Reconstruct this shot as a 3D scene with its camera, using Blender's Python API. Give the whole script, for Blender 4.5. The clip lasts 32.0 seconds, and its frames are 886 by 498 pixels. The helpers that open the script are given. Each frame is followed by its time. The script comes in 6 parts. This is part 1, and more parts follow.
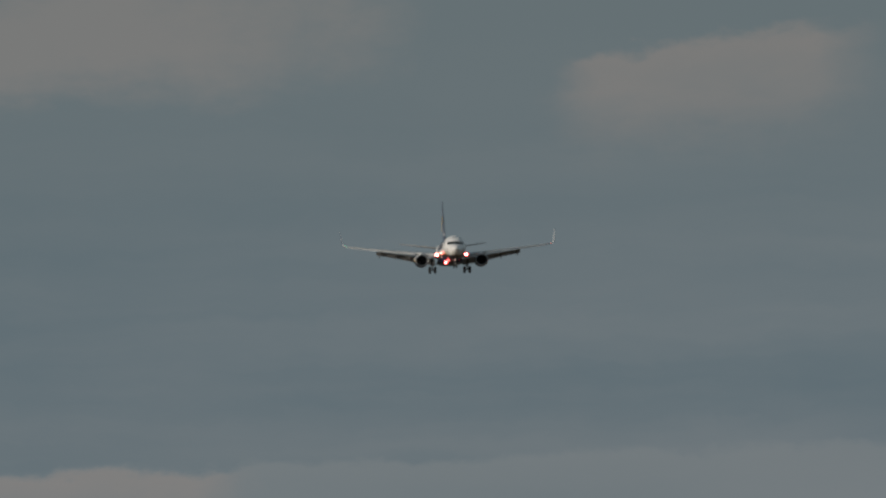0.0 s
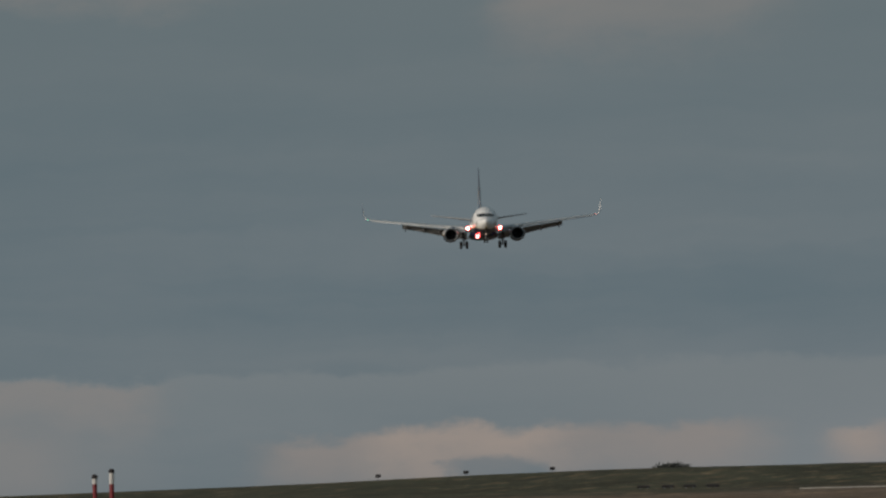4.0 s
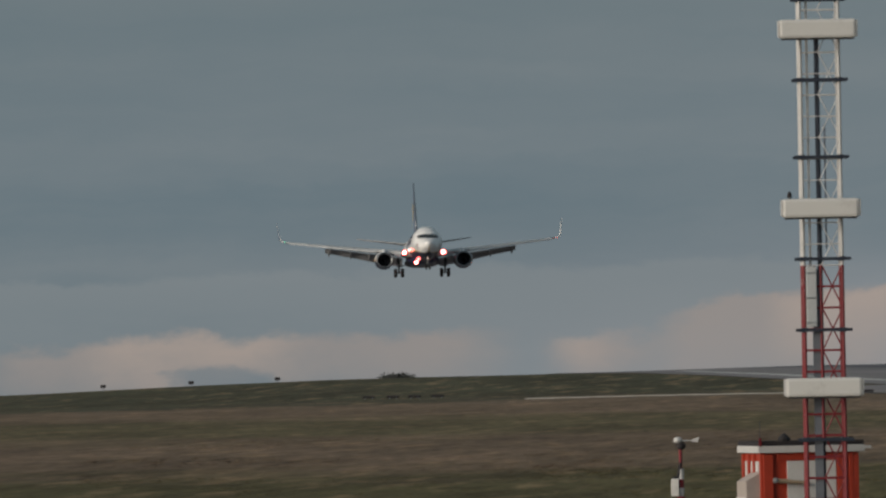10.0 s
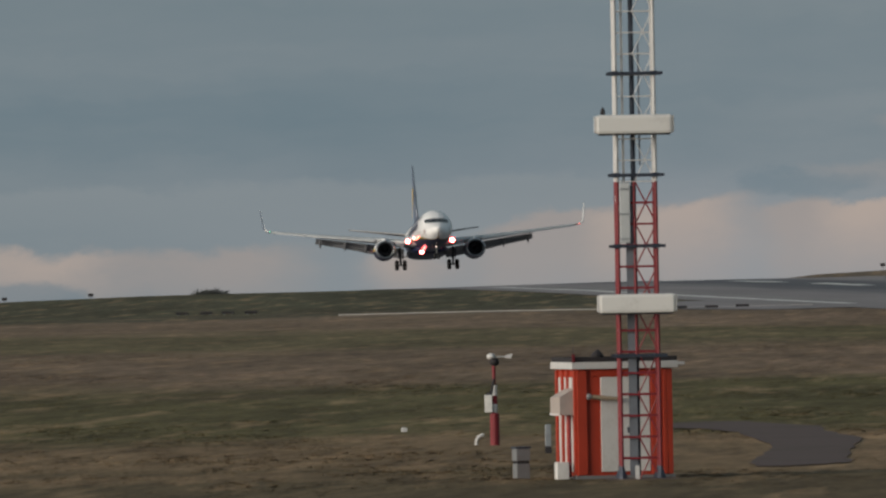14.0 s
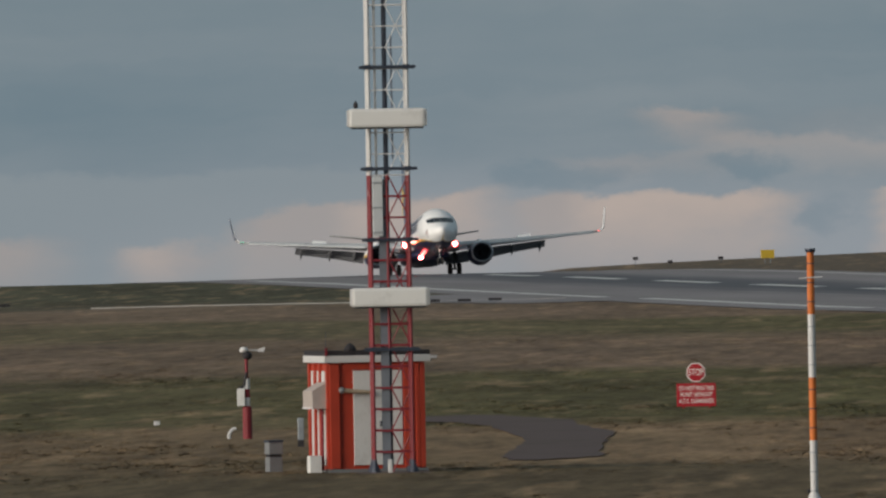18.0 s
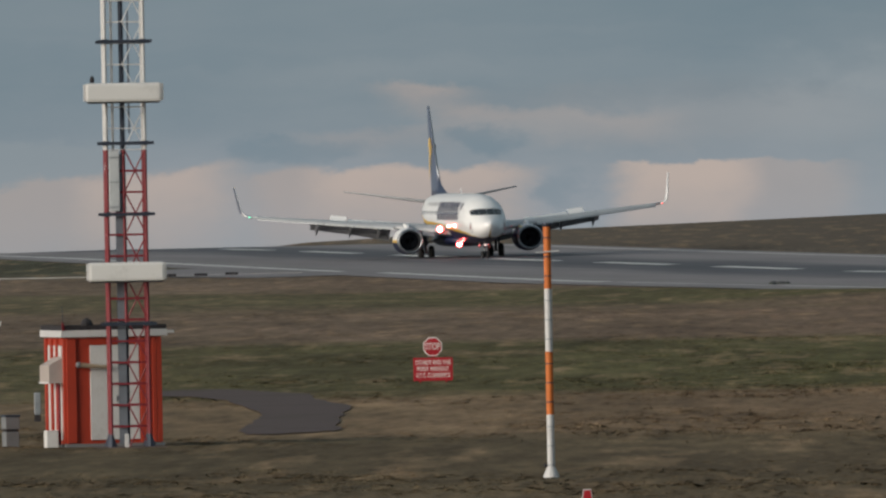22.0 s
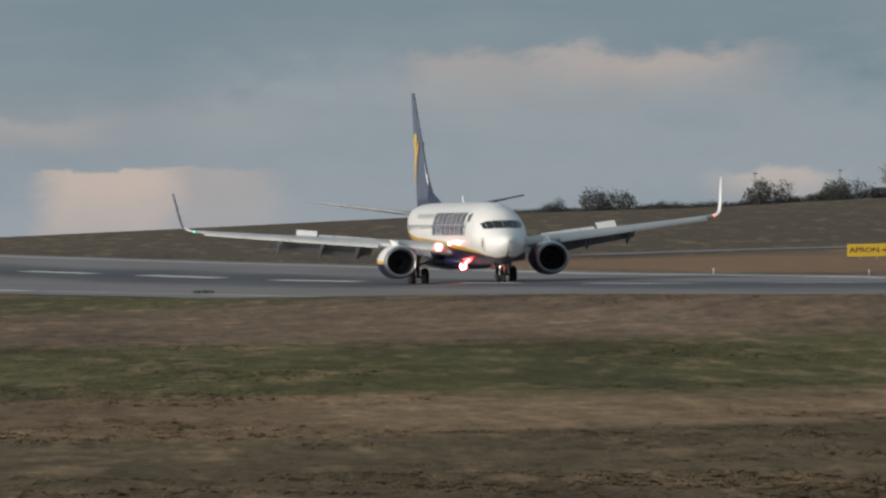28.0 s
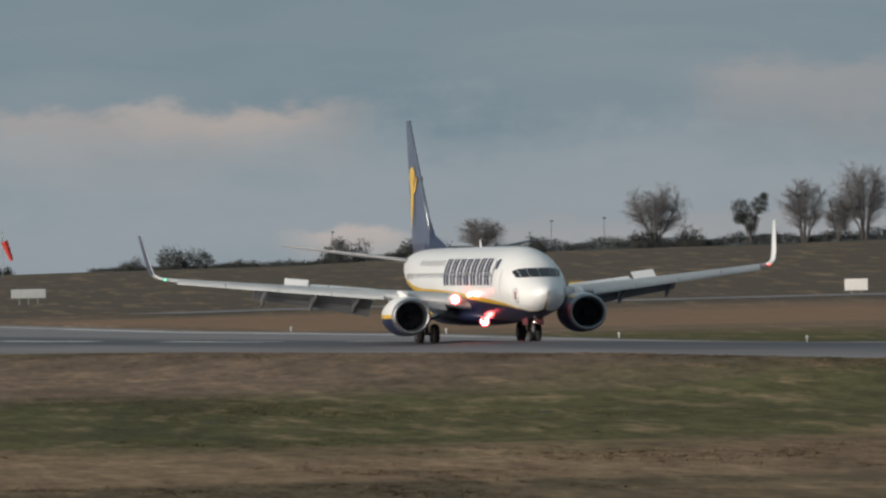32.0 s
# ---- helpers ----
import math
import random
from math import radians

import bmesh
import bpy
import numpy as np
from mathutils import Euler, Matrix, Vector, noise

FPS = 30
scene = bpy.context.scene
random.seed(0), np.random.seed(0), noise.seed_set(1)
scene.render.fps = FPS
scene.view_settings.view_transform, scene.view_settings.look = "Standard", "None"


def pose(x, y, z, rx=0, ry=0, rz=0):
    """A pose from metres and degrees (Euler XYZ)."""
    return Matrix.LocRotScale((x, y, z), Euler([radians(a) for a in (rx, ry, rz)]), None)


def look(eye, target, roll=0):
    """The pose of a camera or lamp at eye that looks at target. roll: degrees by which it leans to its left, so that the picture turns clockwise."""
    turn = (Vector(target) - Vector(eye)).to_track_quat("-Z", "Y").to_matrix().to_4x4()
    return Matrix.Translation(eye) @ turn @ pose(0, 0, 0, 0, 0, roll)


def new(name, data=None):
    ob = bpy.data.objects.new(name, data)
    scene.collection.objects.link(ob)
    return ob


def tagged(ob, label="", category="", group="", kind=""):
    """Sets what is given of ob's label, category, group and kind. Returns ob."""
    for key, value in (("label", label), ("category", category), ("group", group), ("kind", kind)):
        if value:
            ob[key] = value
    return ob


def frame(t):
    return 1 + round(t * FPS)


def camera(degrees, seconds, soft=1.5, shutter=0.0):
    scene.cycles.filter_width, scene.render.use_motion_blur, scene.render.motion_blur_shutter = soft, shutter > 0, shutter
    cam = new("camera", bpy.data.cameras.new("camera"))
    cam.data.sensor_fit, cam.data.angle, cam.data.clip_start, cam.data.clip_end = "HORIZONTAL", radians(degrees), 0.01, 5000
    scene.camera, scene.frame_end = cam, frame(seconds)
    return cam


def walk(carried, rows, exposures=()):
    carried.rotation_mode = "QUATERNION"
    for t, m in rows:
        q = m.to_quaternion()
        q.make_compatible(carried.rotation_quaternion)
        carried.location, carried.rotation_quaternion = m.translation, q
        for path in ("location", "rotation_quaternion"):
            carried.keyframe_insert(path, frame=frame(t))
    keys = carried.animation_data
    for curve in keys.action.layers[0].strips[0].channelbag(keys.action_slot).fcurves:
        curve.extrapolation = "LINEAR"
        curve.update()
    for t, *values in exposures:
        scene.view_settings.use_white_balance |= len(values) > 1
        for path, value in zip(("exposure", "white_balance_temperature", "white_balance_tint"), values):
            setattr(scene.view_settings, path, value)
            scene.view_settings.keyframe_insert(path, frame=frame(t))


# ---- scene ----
# ---------- camera: a long lens on a tripod that pans after the aircraft ----------
EYE = (0.0, 0.0, 5.4)


def aim(az, el, lean):
    """Camera pose: bearing from the runway's axis, elevation and lean in degrees."""
    return pose(*EYE, 90 + el, 0, -az) @ pose(0, 0, 0, 0, 0, lean)


PAN = [
    (0, 4.3021, 1.0734, -1.05),
    (0.5, 4.3700, 1.0354, -1.05),
    (1, 4.3966, 0.9244, -1.05),
    (1.5, 4.4638, 0.9290, -1.05),
    (2, 4.5150, 0.9872, -1.05),
    (2.5, 4.5308, 0.9513, -1.05),
    (4.5, 4.6679, 0.6676, -1.03),
    (5, 4.8861, 0.6519, -1.03),
    (5.5, 5.0520, 0.6173, -1.05),
    (6, 5.1342, 0.6182, -1.04),
    (6.5, 5.2068, 0.5658, -1.05),
    (7, 5.1363, 0.4437, -1.05),
    (7.5, 5.2925, 0.4078, -1.04),
    (8, 5.3913, 0.3957, -1.01),
    (8.5, 5.4998, 0.3828, -1.05),
    (9, 5.5558, 0.3464, -1.06),
    (9.5, 5.6293, 0.3410, -1.06),
    (10, 5.6968, 0.3289, -1.05),
    (10.5, 5.8081, 0.2410, -1.03),
    (11, 5.9000, 0.1908, -1.09),
    (11.5, 5.9716, 0.1495, -1.08),
    (12, 6.0543, 0.1151, -1.06),
    (12.5, 6.1815, 0.1626, -1.06),
    (13, 6.2534, 0.1169, -1.06),
    (13.5, 6.3518, -0.0090, -1.05),
    (15.5, 6.6422, -0.0461, -1.09),
    (16, 6.7477, -0.0977, -1.06),
    (16.5, 7.0492, -0.1370, -1.05),
    (17, 7.2156, -0.1140, -1.01),
    (17.5, 7.2957, -0.0784, -1.06),
    (18, 7.4497, -0.0688, -1.02),
    (18.5, 7.7071, -0.0568, -1.07),
    (19, 7.8172, -0.0578, -1.05),
    (19.5, 7.8840, -0.0730, -1.04),
    (20, 7.8390, -0.0950, -1.06),
    (20.5, 8.0609, -0.1469, -1.04),
    (21, 8.5847, -0.0888, -1.04),
    (21.5, 8.4866, -0.0852, -1.05),
    (22, 8.5156, -0.1919, -1.06),
    (22.5, 8.5928, -0.1539, -1.05),
    (23, 8.7226, -0.1456, -1.04),
    (23.5, 9.0756, -0.1532, -1.05),
    (24, 9.3812, -0.1482, -1.05),
    (24.5, 9.6547, -0.1008, -1.06),
    (26.5, 10.1722, -0.1530, -1.06),
    (27, 10.4123, -0.1531, -1.04),
    (27.5, 10.6596, -0.2045, -1.04),
    (28, 10.8527, -0.1985, -1.05),
    (28.5, 11.0898, -0.1824, -1.05),
    (29, 11.3147, -0.1714, -1.07),
    (29.5, 11.5361, -0.1751, -1.06),
    (30, 11.7723, -0.1468, -1.04),
    (30.5, 12.3061, -0.0847, -1.05),
    (31, 12.3482, -0.0662, -1.05),
    (31.5, 12.4890, -0.0545, -1.05),
    (32, 12.5703, 0.0080, -1.04),
]
cam = camera(3.5923, 32.0, soft=2.45)
walk(cam, [(t, aim(a, e, r)) for t, a, e, r in PAN],
     exposures=[(0, -0.04, 6500, 10), (6, 0.0, 6480, 10), (9, 0.12, 6470, 10), (13, 0.31, 6430, 10), (19, 0.45, 6290, 10), (24, 0.54, 6290, 10), (27, 0.63, 6290, 10), (32, 0.60, 6290, 10)])

# ---------- world, sun ----------
SUN_EL, SUN_AZ = 12.0, 247.0     # degrees; bearing the light comes from, clockwise from +y


def sky_world():
    w = bpy.data.worlds.new("evening_sky")
    scene.world = w
    w.use_nodes = True
    nt = w.node_tree
    nt.nodes.clear()
    N, L = nt.nodes.new, nt.links.new

    def val(sock, v):
        if hasattr(v, "links"):
            L(v, sock)
        else:
            sock.default_value = v

    def m(op, a, b=0.0, c=0.0, clamp=False):
        n = N("ShaderNodeMath")
        n.operation, n.use_clamp = op, clamp
        for s, v in zip(n.inputs, (a, b, c)):
            val(s, v)
        return n.outputs[0]

    def smooth(x, lo, hi):
        n = N("ShaderNodeMapRange")
        n.interpolation_type = "SMOOTHSTEP"
        val(n.inputs[0], x)
        n.inputs[1].default_value, n.inputs[2].default_value = lo, hi
        return n.outputs[0]

    def mix(f, a, b):
        n = N("ShaderNodeMix")
        n.data_type = "RGBA"
        val(n.inputs[0], f)
        for s, v in ((n.inputs[6], a), (n.inputs[7], b)):
            if isinstance(v, tuple):
                s.default_value = (*v, 1)
            else:
                L(v, s)
        return n.outputs[2]

    tc = N("ShaderNodeTexCoord")
    sep = N("ShaderNodeSeparateXYZ")
    L(tc.outputs["Generated"], sep.inputs[0])
    dx, dy, dz = sep.outputs
    az = m("MULTIPLY", m("ARCTAN2", dx, dy), 57.29578)
    el = m("MULTIPLY", m("ARCSINE", dz), 57.29578)
    comb = N("ShaderNodeCombineXYZ")
    L(az, comb.inputs[0])
    L(m("MULTIPLY", el, 1.8), comb.inputs[1])

    def noise_tex(scale, detail, rough, off=0.0):
        mp = N("ShaderNodeMapping")
        mp.inputs[1].default_value = (off, off * 0.7, 0)
        L(comb.outputs[0], mp.inputs[0])
        n = N("ShaderNodeTexNoise")
        n.inputs["Scale"].default_value, n.inputs["Detail"].default_value, n.inputs["Roughness"].default_value = scale, detail, rough
        L(mp.outputs[0], n.inputs["Vector"])
        return m("SUBTRACT", n.outputs["Fac"], 0.5)

    n1, n2, n3 = noise_tex(1.6, 6, 0.6), noise_tex(1.6, 6, 0.6, 17.3), noise_tex(0.55, 5, 0.55, 40.0)
    n4 = noise_tex(5.0, 4, 0.6, 71.0)
    n5 = noise_tex(0.9, 7, 0.62, 23.0)
    azw = m("ADD", az, m("ADD", m("MULTIPLY", n1, 0.9), m("MULTIPLY", n4, 0.12)))
    elw = m("ADD", el, m("ADD", m("MULTIPLY", n2, 0.26), m("MULTIPLY", n4, 0.07)))
    flat = N("ShaderNodeCombineXYZ")          # long level streaks
    L(m("MULTIPLY", az, 0.22), flat.inputs[0])
    L(m("MULTIPLY", elw, 3.0), flat.inputs[1])
    streak = N("ShaderNodeTexNoise")
    streak.inputs["Scale"].default_value, streak.inputs["Detail"].default_value = 1.0, 4
    L(flat.outputs[0], streak.inputs["Vector"])
    n6 = m("SUBTRACT", streak.outputs["Fac"], 0.5)

    def bank(a0, e0, wa, we, soft=0.5, flat=0.0):
        """A cloud bank round bearing a0 and elevation e0; flat lifts its lower side away."""
        u = m("DIVIDE", m("SUBTRACT", azw, a0), wa)
        v = m("DIVIDE", m("SUBTRACT", elw, e0), we)
        r = m("ADD", m("POWER", m("ABSOLUTE", u), 2.0), m("POWER", m("ABSOLUTE", v), 2.0))
        f = m("SUBTRACT", m("ADD", 1.0, m("ADD", m("MULTIPLY", n5, 2.6), m("MULTIPLY", n1, 1.2))), r)
        return smooth(f, 0.25 - soft, 0.25 + 1.6 * soft)

    sky = N("ShaderNodeTexSky")
    sky.sky_type, sky.sun_disc = "NISHITA", False
    sky.sun_elevation, sky.sun_rotation = radians(SUN_EL), radians(SUN_AZ)
    sky.air_density, sky.dust_density = 1.0, 2.0
    scaled = N("ShaderNodeVectorMath")
    scaled.operation = "SCALE"
    L(sky.outputs[0], scaled.inputs[0])
    scaled.inputs["Scale"].default_value = 0.05

    # the grey-blue overcast sheet, a little uneven
    sheet = mix(m("ADD", m("ADD", 0.5, m("MULTIPLY", n6, 1.9)), m("MULTIPLY", n3, 1.2), clamp=True), (0.119, 0.164, 0.190), (0.176, 0.206, 0.222))
    sheet = mix(smooth(el, 0.5, 2.2), sheet, (0.135, 0.172, 0.188))
    colour = mix(0.92, scaled.outputs[0], sheet)
    # thin bright haze towards the horizon
    low = m("MULTIPLY", m("SUBTRACT", 1.0, smooth(m("ADD", el, m("MULTIPLY", n5, 0.3)), -0.1, 0.55)), smooth(az, 4.5, 7.2))
    low = m("MULTIPLY", low, m("SUBTRACT", 0.6, m("MULTIPLY", smooth(az, 9.8, 11.5), 0.25)))
    colour = mix(low, colour, (0.252, 0.258, 0.268))
    pink, bright, shade = (0.292, 0.244, 0.216), (0.425, 0.330, 0.268), (0.112, 0.157, 0.184)
    grey = (0.182, 0.206, 0.216)
    banks = ((3.01, 1.971, 1.20, 0.321, 0.50, 0.38, pink), (9.60, 0.355, 0.92, 0.149, 0.60, 0.16, pink))
    shelves = (
        (4.78, 5.92, 1.84, 1.99, 0.42, 0.04, 0.42, pink), (5.72, 6.10, 1.93, 1.98, 0.36, 0.05, 0.40, pink), (4.70, 6.15, 1.74, 1.80, 0.40, 0.10, 0.20, pink),
        (1.9, 7.35, 0.185, 0.290, 0.40, 0.035, 0.75, grey), (1.9, 3.2, -0.02, -0.02, 0.3, 0.1, 0.30, pink), (1.7, 3.5, 0.17, 0.20, 0.20, 0.03, 0.42, pink),
        (3.80, 5.95, -0.035, 0.005, 0.24, 0.05, 0.60, pink), (4.22, 5.15, -0.03, -0.01, 0.17, 0.05, 0.40, bright),
        (6.10, 6.62, -0.05, 0.00, 0.20, 0.05, 0.60, pink), (6.15, 6.40, -0.05, -0.02, 0.14, 0.03, 0.35, bright), (6.55, 7.74, 0.05, 0.215, 0.36, 0.03, 0.62, pink),
        (7.05, 7.70, 0.10, 0.20, 0.22, 0.03, 0.35, bright), (7.70, 8.90, 0.130, 0.140, 0.34, 0.03, 0.66, pink), (7.95, 8.86, 0.135, 0.135, 0.20, 0.03, 0.45, bright),
        (9.20, 10.2, 0.142, 0.132, 0.34, 0.015, 0.55, pink), (9.21, 9.80, 0.142, 0.135, 0.26, 0.015, 0.55, bright),
        (8.27, 8.70, 0.510, 0.490, 0.16, 0.03, 0.66, pink), (8.45, 9.55, 0.430, 0.370, 0.20, 0.05, 0.62, pink), (7.90, 8.75, 0.300, 0.350, 0.15, 0.05, 0.30, pink), (8.50, 10.3, 0.40, 0.46, 0.34, 0.08, 0.45, (0.215, 0.225, 0.228)),
        (10.65, 12.35, 0.600, 0.620, 0.34, 0.06, 0.60, pink), (11.2, 12.1, 0.610, 0.600, 0.22, 0.05, 0.25, bright), (10.3, 13.0, 0.12, 0.13, 0.25, 0.05, 0.22, grey),
        (11.95, 12.50, 0.105, 0.105, 0.13, 0.03, 0.55, bright), (9.6, 16.0, 0.56, 0.50, 0.85, 0.25, 0.36, (0.262, 0.272, 0.272)), (13.50, 14.8, 0.750, 0.740, 0.36, 0.10, 0.42, pink), (12.6, 14.8, 0.12, 0.16, 0.2, 0.06, 0.30, pink))
    shades = ((4.73, -0.225, 0.26, 0.105, 0.30, 0.60, shade), (8.65, 0.245, 0.20, 0.055, 0.45, 0.55, shade), (7.95, 0.22, 0.26, 0.05, 0.45, 0.45, shade), (8.98, 0.05, 0.13, 0.10, 0.5, 0.35, shade))

    def shelf(a0, a1, e0, e1, depth, soft):
        """A level cloud bank with a crisp, slightly wavy top that fades out downwards."""
        a = m("ADD", az, m("ADD", m("MULTIPLY", n1, 0.35), m("MULTIPLY", n4, 0.10)))
        top = m("ADD", e0, m("MULTIPLY", m("SUBTRACT", az, a0), (e1 - e0) / (a1 - a0)))
        d = m("SUBTRACT", m("ADD", top, m("ADD", m("MULTIPLY", n2, 0.10 + 3.0 * soft), m("MULTIPLY", n4, 0.09 + 0.6 * soft))), el)
        ends = m("MULTIPLY", smooth(m("SUBTRACT", a, a0), -0.08, 0.10 + soft * 2), smooth(m("SUBTRACT", a1, a), -0.08, 0.14 + soft * 3))
        fade = m("SUBTRACT", 1.0, m("MULTIPLY", smooth(m("ADD", d, m("MULTIPLY", n5, 0.25)), 0.0, (1.6 if e0 < 0.3 else 1.1) * depth), 0.85 if e0 < 0.3 else 1.0))
        return m("MULTIPLY", m("MULTIPLY", smooth(d, -0.5 * soft, soft), fade), ends)

    for a0, e0, wa, we, soft, amount, tint in banks:
        colour = mix(m("MULTIPLY", bank(a0, e0, wa, we, soft), amount), colour, tint)
    for a0, a1, e0, e1, depth, soft, amount, tint in shelves:
        colour = mix(m("MULTIPLY", shelf(a0, a1, e0, e1, depth, soft), amount), colour, tint)
    for a0, e0, wa, we, soft, amount, tint in shades:
        colour = mix(m("MULTIPLY", bank(a0, e0, wa, we, soft), amount), colour, tint)
    final = N("ShaderNodeBackground")
    L(colour, final.inputs[0])
    final.inputs[1].default_value = 1.0
    out = N("ShaderNodeOutputWorld")
    L(final.outputs[0], out.inputs[0])


sky_world()
sun = new("sun", bpy.data.lights.new("sun", "SUN"))
sun.data.energy, sun.data.angle, sun.data.color = 2.9, radians(40.0), (1.0, 0.87, 0.72)
_a, _e = radians(SUN_AZ), radians(SUN_EL)
_d = Vector((math.sin(_a) * math.cos(_e), math.cos(_a) * math.cos(_e), math.sin(_e)))
sun.matrix_world = look(_d * 100, (0, 0, 0))

# ---------- materials ----------
def mat(name, colour, rough=0.6, metal=0.0, var=0.12, scale=3.0, bump=0.0, bump_scale=40.0, dirt=None, coat=0.0, stretch=None, spec=0.5):
    """A surface with two scales of variation, roughness variation, optional dirt colour and fine relief, in object metres."""
    mt = bpy.data.materials.new(name)
    mt.use_nodes = True
    nt = mt.node_tree
    b = nt.nodes["Principled BSDF"]
    N, L = nt.nodes.new, nt.links.new
    tc = N("ShaderNodeTexCoord")
    src = tc.outputs["Object"]
    if stretch:
        mp = N("ShaderNodeMapping")
        mp.inputs[3].default_value = stretch
        L(src, mp.inputs[0])
        src = mp.outputs[0]
    n1, n2 = N("ShaderNodeTexNoise"), N("ShaderNodeTexNoise")
    for n, sc, de in ((n1, scale, 5), (n2, scale * 9, 3)):
        n.inputs["Scale"].default_value, n.inputs["Detail"].default_value = sc, de
        L(src, n.inputs["Vector"])
    add = N("ShaderNodeMath")
    add.operation = "MULTIPLY_ADD"
    L(n2.outputs["Fac"], add.inputs[0])
    add.inputs[1].default_value = 0.5
    L(n1.outputs["Fac"], add.inputs[2])
    rmp = N("ShaderNodeValToRGB")
    lo = tuple(c * (1 - var) for c in colour) if dirt is None else dirt
    rmp.color_ramp.elements[0].position, rmp.color_ramp.elements[0].color = (0.42 if dirt is None else 0.36), (*lo, 1)
    rmp.color_ramp.elements[1].position, rmp.color_ramp.elements[1].color = (1.0 if dirt is None else 0.72), (*[min(1, c * (1 + var * 0.6)) for c in colour], 1)
    L(add.outputs[0], rmp.inputs[0])
    L(rmp.outputs[0], b.inputs["Base Color"])
    rr = N("ShaderNodeMapRange")
    rr.inputs[3].default_value, rr.inputs[4].default_value = max(0.03, rough - 0.1), min(1, rough + 0.1)
    L(n2.outputs["Fac"], rr.inputs[0])
    L(rr.outputs[0], b.inputs["Roughness"])
    b.inputs["Metallic"].default_value = metal
    b.inputs["Coat Weight"].default_value = coat
    b.inputs["Specular IOR Level"].default_value = spec
    if bump:
        n3, bp = N("ShaderNodeTexNoise"), N("ShaderNodeBump")
        n3.inputs["Scale"].default_value = bump_scale
        L(src, n3.inputs["Vector"])
        L(n3.outputs["Fac"], bp.inputs["Height"])
        bp.inputs["Strength"].default_value, bp.inputs["Distance"].default_value = bump, 0.02
        L(bp.outputs[0], b.inputs["Normal"])
    return mt


def lamp_mat(name, colour, strength):
    mt = bpy.data.materials.new(name)
    mt.use_nodes = True
    b = mt.node_tree.nodes["Principled BSDF"]
    b.inputs["Base Color"].default_value = (*colour, 1)
    b.inputs["Emission Color"].default_value = (*colour, 1)
    b.inputs["Emission Strength"].default_value = strength
    return mt


M_WHITE = mat("white_aircraft_paint", (0.82, 0.825, 0.83), 0.34, var=0.03, scale=0.25, coat=0.25)
M_NAVY = mat("navy_aircraft_paint", (0.012, 0.019, 0.058), 0.4, var=0.2, scale=0.6, coat=0.15)
# navy lifted towards grey-blue, with distance haze put into the colour
M_FIN = mat("hazed_navy_paint", (0.085, 0.100, 0.160), 0.35, var=0.2, scale=0.6, coat=0.3)
M_YELLOW = mat("yellow_aircraft_paint", (0.75, 0.46, 0.03), 0.3, var=0.1, scale=0.8, coat=0.3)
M_WING = mat("grey_wing_paint", (0.43, 0.45, 0.47), 0.38, var=0.14, scale=0.7)
M_SILVER = mat("polished_lip_metal", (0.36, 0.38, 0.41), 0.42, 1.0, var=0.08, scale=2)
M_DARKMETAL = mat("dark_engine_metal", (0.06, 0.06, 0.07), 0.45, 0.8, var=0.3, scale=3)
M_TYRE = mat("tyre_rubber", (0.016, 0.016, 0.017), 0.85, var=0.3, scale=4)
M_STRUT = mat("grey_gear_steel", (0.15, 0.155, 0.165), 0.45, 0.5, var=0.2, scale=4)
# wing grey darkened for the flaps, their shade put into the colour
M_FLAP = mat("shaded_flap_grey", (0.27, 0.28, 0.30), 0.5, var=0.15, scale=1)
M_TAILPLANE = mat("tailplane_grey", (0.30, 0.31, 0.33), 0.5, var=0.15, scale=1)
M_GLASS = mat("dark_cockpit_glass", (0.012, 0.014, 0.018), 0.08, var=0.2, scale=2, coat=0.6)
M_PORT = mat("cabin_window_glass", (0.38, 0.39, 0.41), 0.15, var=0.2, scale=2)
M_TITLE = mat("title_navy_paint", (0.035, 0.038, 0.085), 0.45, var=0.2, scale=0.6)
M_LINE = mat("panel_line_grey", (0.46, 0.47, 0.49), 0.5)
# the lamp's red tint imitates the halo of its glare
M_LAMP = lamp_mat("landing_light_glow", (1.0, 0.14, 0.12), 55.0)
# serves the taxi light and the glowing spots that imitate reflections
M_TAXI_GLINT = lamp_mat("taxi_and_glint_glow", (1.0, 0.72, 0.62), 2.5)
# emission for rings that imitate lens glare round the lamps
M_LAMP_GLARE = lamp_mat("lamp_glare_glow", (1.0, 0.09, 0.09), 6.0)
M_LAMP_RED = lamp_mat("red_light_glow", (1.0, 0.10, 0.08), 1.6)
M_LAMP_GREEN = lamp_mat("green_light_glow", (0.25, 1.0, 0.6), 1.1)
M_RED = mat("faded_red_paint", (0.185, 0.013, 0.022), 0.55, var=0.25, scale=1.5, bump=0.1)
M_ORANGE = mat("orange_red_paint", (0.38, 0.042, 0.018), 0.5, var=0.2, scale=0.9, bump=0.05)
M_POLEORANGE = mat("weathered_orange_paint", (0.56, 0.15, 0.025), 0.6, var=0.3, scale=2.5)
M_WPAINT = mat("weathered_white_paint", (0.52, 0.525, 0.53), 0.5, var=0.12, scale=1.5, dirt=(0.40, 0.40, 0.40))
M_CREAM = mat("cream_fibreglass", (0.66, 0.665, 0.655), 0.4, var=0.08, scale=1.2, dirt=(0.55, 0.55, 0.54))
M_GALV = mat("galvanised_steel", (0.36, 0.39, 0.42), 0.45, 0.6, var=0.2, scale=3)
M_BRACKET = mat("dark_bracket_steel", (0.045, 0.055, 0.08), 0.5, 0.4, var=0.3, scale=4)
M_BLACK = mat("black_bitumen", (0.022, 0.02, 0.024), 0.8, var=0.4, scale=3)
